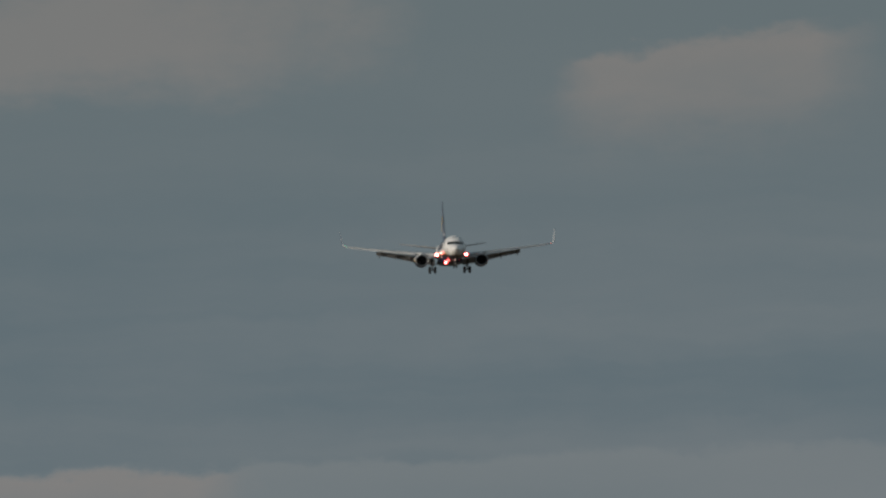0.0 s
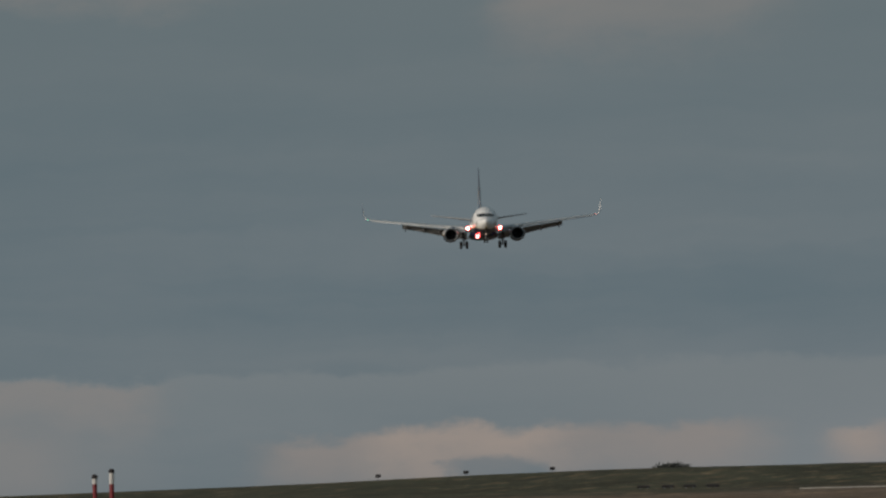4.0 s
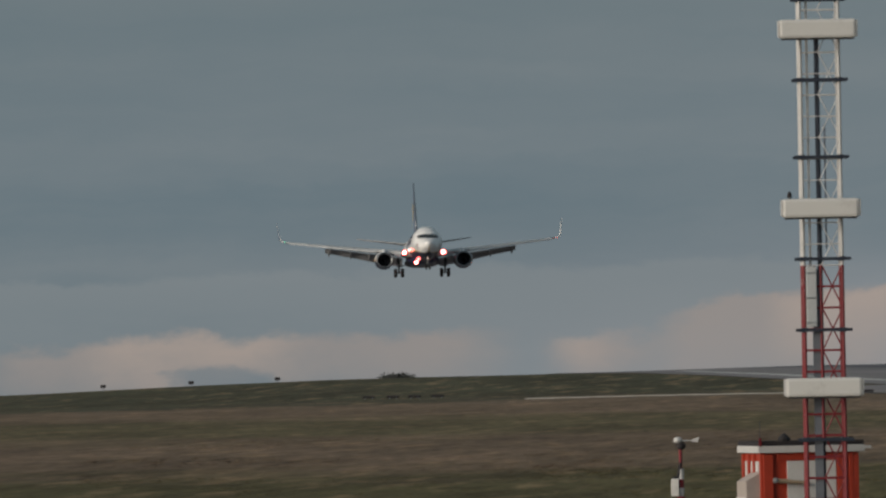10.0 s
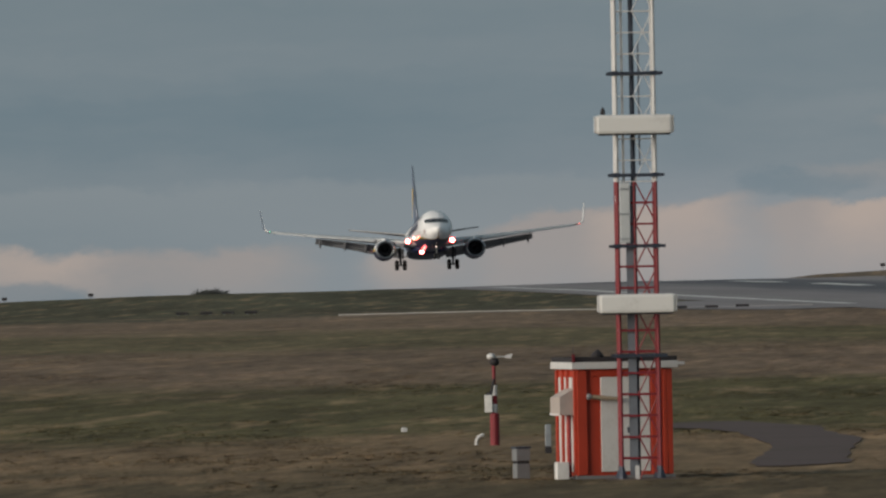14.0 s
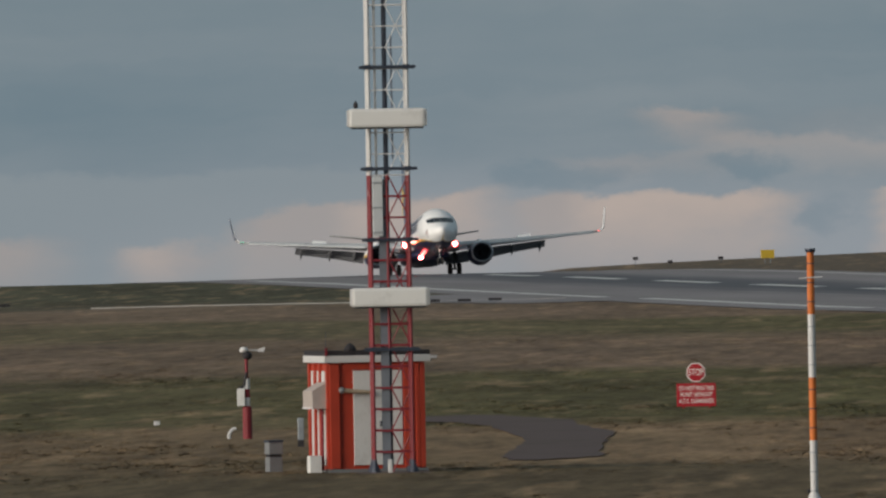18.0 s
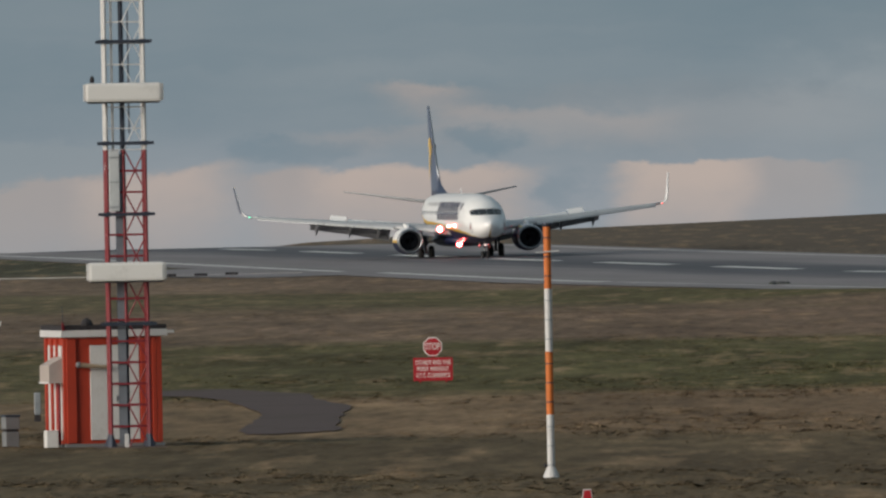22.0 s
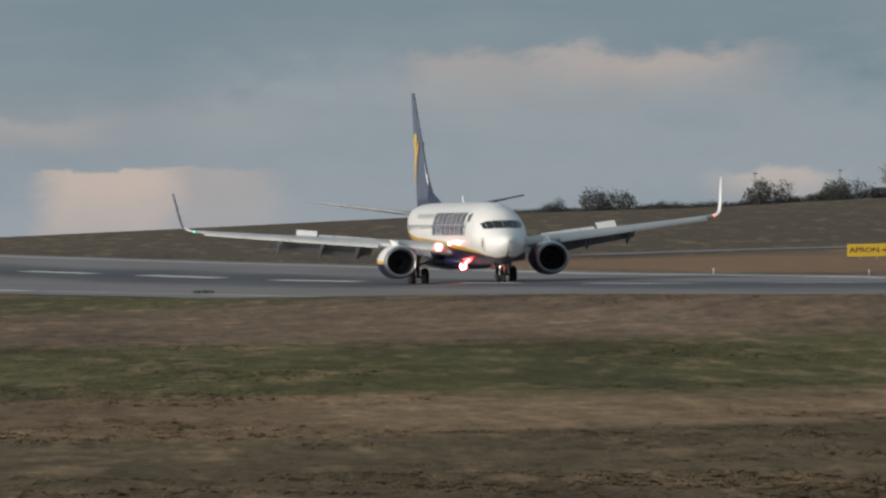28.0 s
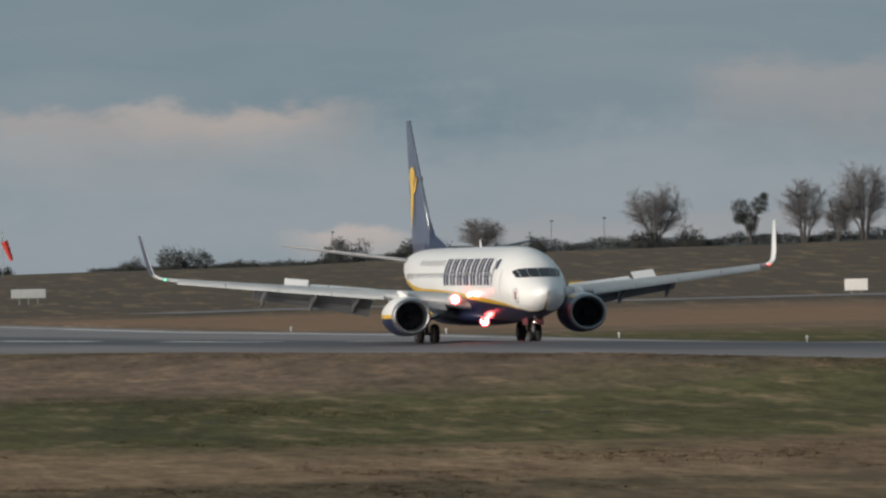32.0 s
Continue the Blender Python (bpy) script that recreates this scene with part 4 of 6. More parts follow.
def tail():
    secs = [(5.0, 31.0, 38.0, 0.56), (5.6, 31.9, 38.1, 0.52), (8, 34.1, 38.45, 0.40), (10.5, 36.3, 38.8, 0.28), (12.5, 37.9, 39.15, 0.17)]
    fin = part("fin", rings([airfoil((0, NOSE + a, z), (0, NOSE + b, z), t, (1, 0, 0), 8, 0.0) for z, a, b, t in secs]), M_FIN, aircraft, "navy tail fin", smooth=True)
    # pale metal strip added to imitate the light on the fin's front edge
    part("fin_leading_edge", rings([airfoil((0, NOSE + a - 0.03, z), (0, NOSE + a + (b - a) * 0.06, z), t * 0.5, (1, 0, 0), 6, 0.0) for z, a, b, t in secs[1:]]), M_SILVER, fin, "pale metal strip for the lit leading edge", smooth=True)
    part("dorsal_fin", rings([[(-0.10, NOSE + 27.6, 5.2), (0.10, NOSE + 27.6, 5.2), (0.0, NOSE + 27.7, 5.28)], [(-0.2, NOSE + 31, 5.1), (0.2, NOSE + 31, 5.1), (0.0, NOSE + 31.2, 6.0)],
                              [(-0.26, NOSE + 33.2, 5.1), (0.26, NOSE + 33.2, 5.1), (0.0, NOSE + 33.4, 7.4)]]), M_NAVY, aircraft, "navy dorsal fin")
    for sgn in (1, -1):
        # emblem: a tall curved yellow shape
        bm = bmesh.new()
        prev = None
        for z, a, b in ((9.85, 36.5, 37.1), (9.65, 36.2, 37.5), (9.3, 36.1, 37.6), (9.0, 36.35, 37.4), (8.6, 36.3, 37.2), (8.1, 36.35, 37.2), (7.5, 36.5, 37.15), (6.9, 36.7, 37.0), (6.4, 36.8, 36.95)):
            hw = float(np.interp(z, [5.6, 12.5], [0.27, 0.085])) * 0.93 + 0.012
            v = (bm.verts.new((sgn * hw, NOSE + a, z)), bm.verts.new((sgn * hw, NOSE + b, z)))
            if prev:
                bm.faces.new((prev[0], prev[1], v[1], v[0]))
            prev = v
        part("fin_emblem", bm, M_YELLOW, fin, "yellow tail emblem shape")
        bm = bmesh.new()
        prev = None
        for z, a, b in ((9.3, 35.45, 35.75), (9.1, 35.4, 35.9), (8.8, 35.6, 36.2), (8.4, 36.0, 36.4)):
            hw = float(np.interp(z, [5.6, 12.5], [0.27, 0.085])) * 0.93 + 0.014
            v = (bm.verts.new((sgn * hw, NOSE + a, z)), bm.verts.new((sgn * hw, NOSE + b, z)))
            if prev:
                bm.faces.new((prev[0], prev[1], v[1], v[0]))
            prev = v
        part("fin_emblem_arm", bm, M_YELLOW, fin, "yellow tail emblem shape")
        loops = [airfoil((sgn * x, NOSE + a, z), (sgn * x, NOSE + b, z), t, (0, 0, 1), 6, 0.0) for x, a, b, z, t in ((0.5, 34.0, 37.7, 4.55, 0.32), (1.4, 34.6, 37.9, 4.68, 0.28), (7.18, 38.3, 39.6, 5.6, 0.12))]
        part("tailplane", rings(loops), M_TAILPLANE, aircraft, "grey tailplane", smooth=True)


fuselage()
for side_ in (1, -1):
    wing(side_)
    engine(side_)
gear()
tail()
belly_lens = part("belly_glow", lathe([(-6.92, 0.185), (-6.96, 0.14), (-6.98, 0.02)], 14, "Y", (-1.0, 0, 1.20), None, True, True), M_LAMP, aircraft, "glowing belly landing light")
# ring round the belly lens, made to glow as its halo
part("belly_glare_ring", lathe([(-6.86, 0.19), (-6.88, 0.23), (-7.02, 0.25), (-7.05, 0.235), (-7.04, 0.20), (-6.93, 0.19)], 16, "Y", (-1.0, 0, 1.20)), M_LAMP_GLARE, belly_lens, "reddish glowing ring added for the lamp's glare")
part("belly_light_arm", tube((-1.0, -6.94, 1.20), (-1.0, -6.5, 1.60), 0.16, 0.12, 8), M_STRUT, aircraft)
# no second lamp: a glowing spot imitates the belly light's reflection
part("belly_glow", lathe([(-7.10, 0.11), (-7.14, 0.08), (-7.17, 0.02)], 12, "Y", (-0.80, 0, 1.47), None, True, True), M_TAXI_GLINT, aircraft, "small glowing spot added as the belly light's reflection")
# glowing spot added as the landing light's reflection on the fuselage side
part("hull_glint", lathe([(-7.44, 0.02), (-7.40, 0.10), (-7.30, 0.12)], 12, "Y", (-1.90, 0, 2.68), None, True, True), M_TAXI_GLINT, aircraft, "small glowing glint of the landing light on the hull")
part("taxi_light", lathe([(-15.83, 0.02), (-15.80, 0.045), (-15.72, 0.05)], 12, "Y", (0, 0, 1.15), None, True, True), M_TAXI_GLINT, aircraft, "small nose gear taxi light")

# ---------- windsock (first, its sock is keyed) ----------
def windsock(x, y):
    z = ground_z(x, y)
    ws = empty("windsock", pose(x, y, z), "orange-red windsock on a thin pole on the grass rise", "windsock")
    part("pole", tube((0, 0, -0.5), (0, 0, 4.7), 0.05, 0.035, 8), M_GALV, ws)
    part("hoop_arm", tube((0, 0, 4.0), (0.18, 0, 4.0), 0.02, 0.02, 6), M_GALV, ws)
    lps = []
    for k in range(9):
        a, r = k * 0.26, 0.36 - 0.022 * k
        lps.append([(r * math.cos(t), r * math.sin(t), -a) for t in [2 * math.pi * i / 12 for i in range(12)]])
    s = part("sock", rings(lps, None, False, False), M_SOCK, ws, "orange-red cloth sock", smooth=True)
    return ws, s


SOCK_REST = pose(0.22, 0, 3.55)
_, SOCK = windsock(269.42, 1414.5)
SOCK.matrix_basis = SOCK_REST


# ---------- glide path mast ----------
M_HOOD = mat("dull_pinkish_cream", (0.40, 0.355, 0.33), 0.6, var=0.12, scale=2)
M_LAMPTUBE = mat("yellowed_plastic", (0.34, 0.28, 0.20), 0.5, var=0.2, scale=4)
M_TRAY = mat("dull_blue_grey_tray", (0.20, 0.22, 0.255), 0.5, 0.4, var=0.2, scale=3)
M_PANEL = mat("light_grey_cover", (0.50, 0.53, 0.55), 0.5, var=0.1, scale=2)


def lattice_mast(x, y, turn):
    z0 = ground_z(x, y)
    mast = empty("antenna_mast", pose(x, y, z0, 0, 0, turn), "red and white steel lattice mast with three cream antenna boxes", "antenna mast")
    H, W, SPLIT, STEP = 14.6, 0.465, 7.2, 0.515
    corners = [(-W, -W), (W, -W), (W, W), (-W, W)]
    for cx, cy in corners:
        part("leg", tube((cx, cy, 0.02), (cx, cy, SPLIT), 0.042, n=8), M_RED, mast, "red mast leg")
        part("leg", tube((cx, cy, SPLIT), (cx, cy, H), 0.042, n=8), M_WPAINT, mast, "white mast leg")
        part("foot_plate", lathe([(0, 0.13), (0.10, 0.12), (0.26, 0.06), (0.34, 0.05)], 8, "Z", (cx, cy, -0.02), None, True, True), M_BRACKET, mast)
    MID = -0.04                     # rungs and braces stand between the cable column and the far leg
    rung, brace = {}, {}
    n = int(H / STEP)
    for k in range(1, n + 1):
        z = k * STEP
        col = M_RED if z < SPLIT - 0.05 else M_WPAINT
        for f in range(4):
            turn_f = pose(0, 0, 0, 0, 0, 90 * f)
            front = f in (0, 2)
            key = (col.name, front)
            if key not in rung:
                x0 = -W + 0.03
                ob = part("rung", box(W - 0.03 - x0, 0.04, 0.05, (W - 0.03 + x0) / 2, 0, -0.03) if col is M_RED else box(W - 0.03 - x0, 0.024, 0.024, (W - 0.03 + x0) / 2, 0, -0.02), col, mast)
                rung[key] = ob.data
            else:
                ob = new("rung", rung[key])
                ob.parent = mast
            mirror = Matrix.Diagonal((-1, 1, 1, 1)) if f == 2 else Matrix.Identity(4)
            ob.matrix_basis = turn_f @ pose(0, -W, z) @ mirror
            if front and (k % 2 == 0 or f == 2):
                continue
            # crossed diagonals over two bays of the front, single ones on the sides
            for sgn in ((1, -1) if front else ((1,) if (k + f) % 2 else (-1,))):
                key = (col.name, sgn, front)
                if key not in brace:
                    if front:
                        a, b = (MID, W) if sgn > 0 else (W, MID)
                        ob = part("brace", tube((a, 0, -STEP), (b, 0, STEP), 0.019 if col is M_RED else 0.013, n=5), col, mast)
                    else:
                        ob = part("brace", tube((-W * sgn, 0, -STEP), (W * sgn, 0, 0), 0.017, n=5), col, mast)
                    brace[key] = ob.data
                else:
                    ob = new("brace", brace[key])
                    ob.parent = mast
                ob.matrix_basis = turn_f @ pose(0, -W, z)
    # cable tray, feeder pipe and the grey junction panel
    part("cable_tray", box(0.20, 0.06, 7.0, -0.17, -0.38, 0.1), M_TRAY, mast, "galvanised cable tray")
    part("cable_tray", box(0.06, 0.06, H - 7.3, -0.30, -0.3, 7.15), M_WPAINT, mast, "thin white conduit")
    part("centre_post", tube((-0.06, -W, 3.0), (-0.06, -W, SPLIT), 0.032, n=8), M_RED, mast, "dark red centre post")
    part("feeder_pipe", tube((-0.06, -0.2, 0.1), (-0.06, -0.2, H - 1.8), 0.062, n=10), M_BRACKET, mast, "dark feeder pipe")
    part("feeder_pipe", tube((-0.20, -0.30, 0.3), (-0.20, -0.30, 7.2), 0.03, n=8), M_BRACKET, mast, "dark feeder pipe")
    part("feeder_pipe", tube((0.10, -0.3, 7.6), (0.10, -0.3, 10.6), 0.022, n=6), M_BRACKET, mast, "thin dark cable")
    panel = part("junction_panel", box(0.25, 0.14, 1.45, -0.29, -0.46, 5.72, 0.02), M_PANEL, mast, "light grey cable cover panel")
    for z in (5.8, 6.4, 7.0):
        part("panel_clip", box(0.27, 0.02, 0.035, -0.29, -0.535, z), M_GALV, panel)
    for z in (2.95, 5.60, 7.32, 9.78, 11.65, 13.6):
        for yy in (-W - 0.06, W + 0.06):
            b = part("clamp_bar", box(1.32, 0.06, 0.075, 0.02, yy, z), M_BRACKET, mast, "dark clamp bar")
        for cx in (-W, W):
            part("clamp_block", box(0.16, 1.1, 0.1, cx, 0, z - 0.01), M_BRACKET, mast)
    for z in (4.02, 8.35, 12.68):
        a = part("antenna_box", box(1.86, 0.36, 0.46, -0.05, -0.85, z, 0.075), M_CREAM, mast, "cream fibreglass antenna box", smooth=False)
        part("antenna_end_cap", box(0.035, 0.30, 0.40, -0.05 - 0.945, -0.85, z + 0.035, 0.015), M_WPAINT, a)
        part("antenna_end_cap", box(0.035, 0.30, 0.40, -0.05 + 0.945, -0.85, z + 0.035, 0.015), M_WPAINT, a)
        part("drip_edge", box(1.74, 0.26, 0.03, -0.05, -0.85, z - 0.032), M_BLACK, a)
        for cx in (-0.42, 0.42):
            part("antenna_arm", box(0.07, 0.30, 0.07, cx, -0.6, z + 0.2), M_GALV, mast)
    part("monitor_knob", lathe([(0, 0.045), (0.05, 0.06), (0.12, 0.05), (0.18, 0.01)], 8, "Z", (-0.80, -0.85, 8.82), None, True, True), M_BLACK, mast, "small dark knob")
    part("stub_post", box(0.10, 0.10, 0.34, -0.12, -1.0, 0, 0.015), M_WPAINT, mast, "short white cable stub")
    return mast


def equipment_hut(x, y, turn):
    z0 = ground_z(x, y)
    hut = empty("equipment_hut", pose(x, y, z0, 0, 0, turn), "small orange-red and white equipment hut beside the mast", "hut")
    W, D, H = 2.36, 2.4, 2.58
    w2, d2, th = W / 2, D / 2, 0.12
    part("plinth", box(W + 0.1, D + 0.1, 0.16, 0, 0, -0.08), M_GREY, hut, "concrete plinth")
    part("front_wall", box(W, th, H, 0, -d2 + th / 2, 0.08), M_ORANGE, hut, "orange-red front wall")
    part("back_wall", box(W, th, H, 0, d2 - th / 2, 0.08), M_ORANGE, hut)
    part("side_wall", box(th, D - 2 * th, H, w2 - th / 2, 0, 0.08), M_ORANGE, hut)
    side = part("side_wall", box(th, D - 2 * th, H, -w2 + th / 2, 0, 0.08), M_ORANGE, hut)
    # white panels between the red pilasters
    door = part("door", box(0.72, 0.05, 2.30, -0.23, -d2 - 0.012, 0.17, 0.008), M_DOOR, hut, "white door")
    part("white_panel", box(0.46, 0.04, 2.30, 0.39, -d2 - 0.008, 0.17, 0.008), M_DOOR, hut, "white wall panel")
    part("door_handle", box(0.03, 0.06, 0.14, 0.07, -d2 - 0.06, 1.1, 0.008), M_BRACKET, door)
    for xx, wd in ((-w2 + 0.12, 0.24), (0.72, 0.14), (1.0, 0.10), (w2 - 0.06, 0.12)):
        part("pilaster", box(wd, 0.07, H - 0.04, xx, -d2 - 0.03, 0.10, 0.012), M_ORANGE, hut, "orange-red pilaster")
    part("head_band", box(W - 0.5, 0.05, 0.14, 0.1, -d2 - 0.02, 2.5), M_ORANGE, hut)
    for yy, wd in ((-0.55, 0.36), (0.05, 0.34), (0.72, 0.4)):
        part("white_panel", box(0.04, wd, 2.3, -w2 - 0.008, yy, 0.17, 0.008), M_WPAINT, hut, "white wall panel")
    for yy in (-d2 + 0.08, -0.25, 0.4, d2 - 0.1):
        part("pilaster", box(0.07, 0.16, H - 0.04, -w2 - 0.03, yy, 0.10, 0.012), M_ORANGE, hut, "orange-red pilaster")
    # flat roof: white fascia, dark upstand round its edge
    roof = part("roof", box(W + 0.28, D + 0.28, 0.17, 0, 0, H + 0.09, 0.015), M_WPAINT, hut, "white flat roof with fascia")
    for sx, sy, px, py in ((W + 0.24, 0.08, 0, -d2 - 0.08), (W + 0.24, 0.08, 0, d2 + 0.08), (0.08, D + 0.08, -w2 - 0.08, 0), (0.08, D + 0.08, w2 + 0.08, 0)):
        part("roof_upstand", box(sx, sy, 0.11, px, py, H + 0.262), M_BLACK, roof, "dark roof edge")
    part("roof_felt", box(W + 0.08, D + 0.08, 0.03, 0, 0, H + 0.262), M_BLACK, roof, "dark roof felt")
    part("roof_vent", lathe([(0, 0.13), (0.12, 0.16), (0.2, 0.10), (0.26, 0.02)], 10, "Z", (-0.35, 0.3, H + 0.292), None, True, True), M_BLACK, roof, "dark roof vent")
    part("gutter_outlet", box(0.2, 0.1, 0.07, w2 + 0.2, -d2 - 0.1, H + 0.16), M_WPAINT, roof)
    part("whip_aerial", tube((-w2 - 0.09, -d2 - 0.1, H + 0.2), (-w2 - 0.09, -d2 - 0.1, H + 0.85), 0.008, n=5), M_BRACKET, roof)
    part("corner_block", box(0.06, 0.06, 0.2, -w2 - 0.09, -d2 - 0.12, H + 0.25), M_RED, roof)
    # hooded vent on the side wall, sloping outwards
    x0, x1 = -w2 - 0.01, -w2 - 0.40
    hood = rings([[(x0, -d2 + 0.1, 2.22), (x1, -d2 + 0.1, 2.0), (x1, -d2 + 0.1, 1.56), (x0, -d2 + 0.1, 1.56)],
                  [(x0, -d2 + 1.3, 2.22), (x1, -d2 + 1.3, 1.98), (x1, -d2 + 1.3, 1.56), (x0, -d2 + 1.3, 1.56)]])
    hd = part("vent_hood", hood, M_HOOD, hut, "cream sloping vent hood")
    part("hood_lip", box(0.02, 1.22, 0.05, x1 - 0.012, -d2 + 0.7, 1.55), M_WPAINT, hd)
    part("down_pipe", tube((-w2 - 0.14, -d2 + 0.25, 0.05), (-w2 - 0.14, -d2 + 0.25, 1.56), 0.04, n=8), M_RED, hut)
    part("meter_box", box(0.30, 0.36, 0.42, -w2 - 0.36, -d2 + 0.2, 0.0, 0.02), M_CREAM, hut, "cream meter box")
    lamp = part("bulkhead_lamp", tube((-0.92, -d2 - 0.13, 2.0), (-0.12, -d2 - 0.13, 1.93), 0.06, 0.045, 10), M_LAMPTUBE, hut, "pale tubular lamp")
    part("lamp_bracket", box(0.06, 0.13, 0.06, -0.5, -d2 - 0.09, 1.94), M_GALV, lamp)
    part("lamp_end", lathe([(-0.96, 0.05), (-0.92, 0.075), (-0.86, 0.075)], 10, "X", (0, -d2 - 0.13, 2.0), None, True, True), M_GREY, lamp)
    return hut


lattice_mast(43.06, 339.3, -4.5)
equipment_hut(42.78, 341.9, 4.3)


# ---------- small equipment on the grass ----------
def banded(name, parent, bands, r, n=12):
    """A pole in painted bands: (from, to, material, label)."""
    for z0, z1, mt, lb in bands:
        part(name, tube((0, 0, z0), (0, 0, z1), r, n=n), mt, parent, lb)


def anemometer(x, y):
    a = empty("weather_post", pose(x, y, ground_z(x, y), 0, 0, -6.6), "red and white weather post with wind vane and white box", "weather instrument")
    banded("post", a, ((-0.05, 0.90, M_RED, "red band"),), 0.135)
    part("post_lid", lathe([(0.90, 0.135), (0.94, 0.08)], 12, "Z", (0, 0, 0), None, False, True), M_RED, a)
    banded("post", a, ((0.92, 1.18, M_WPAINT, "white band"), (1.18, 1.42, M_RED, "red band"), (1.42, 1.72, M_WPAINT, "white band")), 0.085)
    banded("upper_post", a, ((1.72, 2.28, M_RED, "dark red tube"),), 0.05)
    part("cable", tube((-0.08, -0.05, 1.5), (0.0, -0.05, 1.9), 0.045, 0.04, 8), M_BLACK, a, "black cable")
    part("cable", tube((-0.24, -0.05, 1.42), (-0.08, -0.05, 1.5), 0.05, 0.045, 8), M_BLACK, a, "black cable")
    part("instrument_box", box(0.22, 0.18, 0.50, -0.17, -0.06, 0.94, 0.02), M_CREAM, a, "white instrument box")
    head = part("sensor_head", lathe([(2.26, 0.04), (2.30, 0.12), (2.40, 0.14), (2.47, 0.10), (2.5, 0.03)], 12, "Z", (0.02, 0, 0), None, True, True), M_BLACK, a, "dark round sensor head", smooth=True)
    part("head_cap", lathe([(2.47, 0.11), (2.53, 0.13), (2.60, 0.10), (2.63, 0.02)], 12, "Z", (-0.07, 0, 0), None, True, True), M_WPAINT, head, "white cap", smooth=True)
    part("vane_arm", tube((0.0, 0, 2.52), (0.42, 0, 2.53), 0.022, 0.015, 6), M_WPAINT, head)
    part("vane_tail", plate([(0.30, -0.01, 2.49), (0.50, -0.01, 2.47), (0.54, -0.01, 2.62), (0.34, -0.01, 2.56)], 0.02), M_WPAINT, head, "white vane")


def bin_(x, y):
    b = empty("ground_cabinet", pose(x, y, ground_z(x, y), 0, 0, 12), "small grey cabinet with a dark band on the grass", "cabinet")
    part("lower_case", box(0.34, 0.34, 0.40, 0, 0, -0.03, 0.02), M_GREY, b)
    part("dark_band", box(0.31, 0.31, 0.06, 0, 0, 0.372), M_BLACK, b, "dark gap")
    part("upper_case", box(0.36, 0.36, 0.30, 0, 0, 0.434, 0.02), M_GREY, b)
    part("lid", box(0.40, 0.40, 0.05, 0, 0, 0.736, 0.012), M_BRACKET, b, "dark lid")


def marker_post(x, y):
    p = empty("marker_post", pose(x, y, ground_z(x, y), 0, 0, -6), "grey square marker post with black foot", "post")
    part("foot", box(0.18, 0.18, 0.22, 0, 0, -0.03, 0.01), M_BLACK, p, "black foot")
    part("shaft", box(0.17, 0.17, 0.60, 0, 0, 0.19, 0.02), M_GALV, p, "blue-grey shaft")


def bent_pipe(x, y):
    p = empty("vent_pipe", pose(x, y, ground_z(x, y)), "short bent white vent pipe in the grass", "pipe")
    pts = [(-0.09, 0, -0.05), (-0.09, 0, 0.1), (-0.05, 0, 0.2), (0.03, 0, 0.27), (0.12, 0, 0.29)]
    for a, b in zip(pts, pts[1:]):
        part("pipe_piece", tube(a, b, 0.05, n=8), M_WPAINT, p)


def tall_post(x, y, h):
    p = empty("obstacle_post", pose(x, y, ground_z(x, y)), "thin red and white banded obstacle post with dark cap", "post", "obstacle posts")
    k = 0
    z = -0.05
    while z < h - 0.01:
        z1 = min(h, z + 0.62)
        part("band", tube((0, 0, z), (0, 0, z1), 0.07, n=10), (M_RED if k % 2 == 0 else M_WPAINT), p, "red band" if k % 2 == 0 else "white band")
        z, k = z1, k + 1
    part("cap", lathe([(h, 0.08), (h + 0.06, 0.09), (h + 0.12, 0.05)], 10, "Z", (0, 0, 0), None, True, True), M_BLACK, p, "dark cap")


anemometer(46.63, 400.3)
bin_(40.6, 343.1)
marker_post(46.1, 383.2)
bent_pipe(46.3, 401.3)
tagged(part("marker_stone", box(0.18, 0.18, 0.16, 47.56, 432.4, ground_z(47.56, 432.4) - 0.03, 0.03), M_WPAINT), "small white marker stone in the grass", "stone")
tall_post(22.05, 399.4, 4.45)
tall_post(22.53, 399.4, 4.60)


def striped_pole(x, y):
    p = empty("striped_pole", pose(x, y, ground_z(x, y), 0, 0, -9, ), "tall orange and white banded metal pole on a flared foot", "pole")
    H = 5.26
    step = H / 4
    for k in range(4):
        mt = M_WPAINT if k % 2 == 0 else M_POLEORANGE
        part("band", tube((0, 0, k * step), (0, 0, (k + 1) * step), 0.078, n=14), mt, p, "white band" if k % 2 == 0 else "orange band")
        for j in range(3):
            z = k * step + 0.25 + 0.4 * j
            part("ring", lathe([(z, 0.079), (z + 0.005, 0.083), (z + 0.02, 0.083), (z + 0.025, 0.079)], 14, "Z", (0, 0, 0)), M_GALV if k % 2 == 0 else M_BRACKET, p)
    part("cap", lathe([(H - 0.02, 0.09), (H + 0.03, 0.11), (H + 0.06, 0.105)], 14, "Z", (0, 0, 0), None, True, True), M_BRACKET, p, "dark cap")
    part("cross_bar", tube((-0.24, -0.09, H - 0.56), (0.24, -0.09, H - 0.53), 0.014, n=6), M_WPAINT, p, "thin white cross bar")
    part("clamp_knob", lathe([(0.22, 0.02), (0.24, 0.035), (0.28, 0.035), (0.30, 0.015)], 8, "Z", (-0.115, -0.02, 0), None, True, True), M_BLACK, p, "small dark clamp knob")
    part("knob_arm", box(0.08, 0.02, 0.02, -0.09, -0.02, 0.25), M_BLACK, p)
    part("foot", lathe([(-0.04, 0.17), (0.05, 0.16), (0.22, 0.085)], 14, "Z", (0, 0, 0), None, True, False), M_WPAINT, p, "flared white foot")


striped_pole(45.83, 291.4)


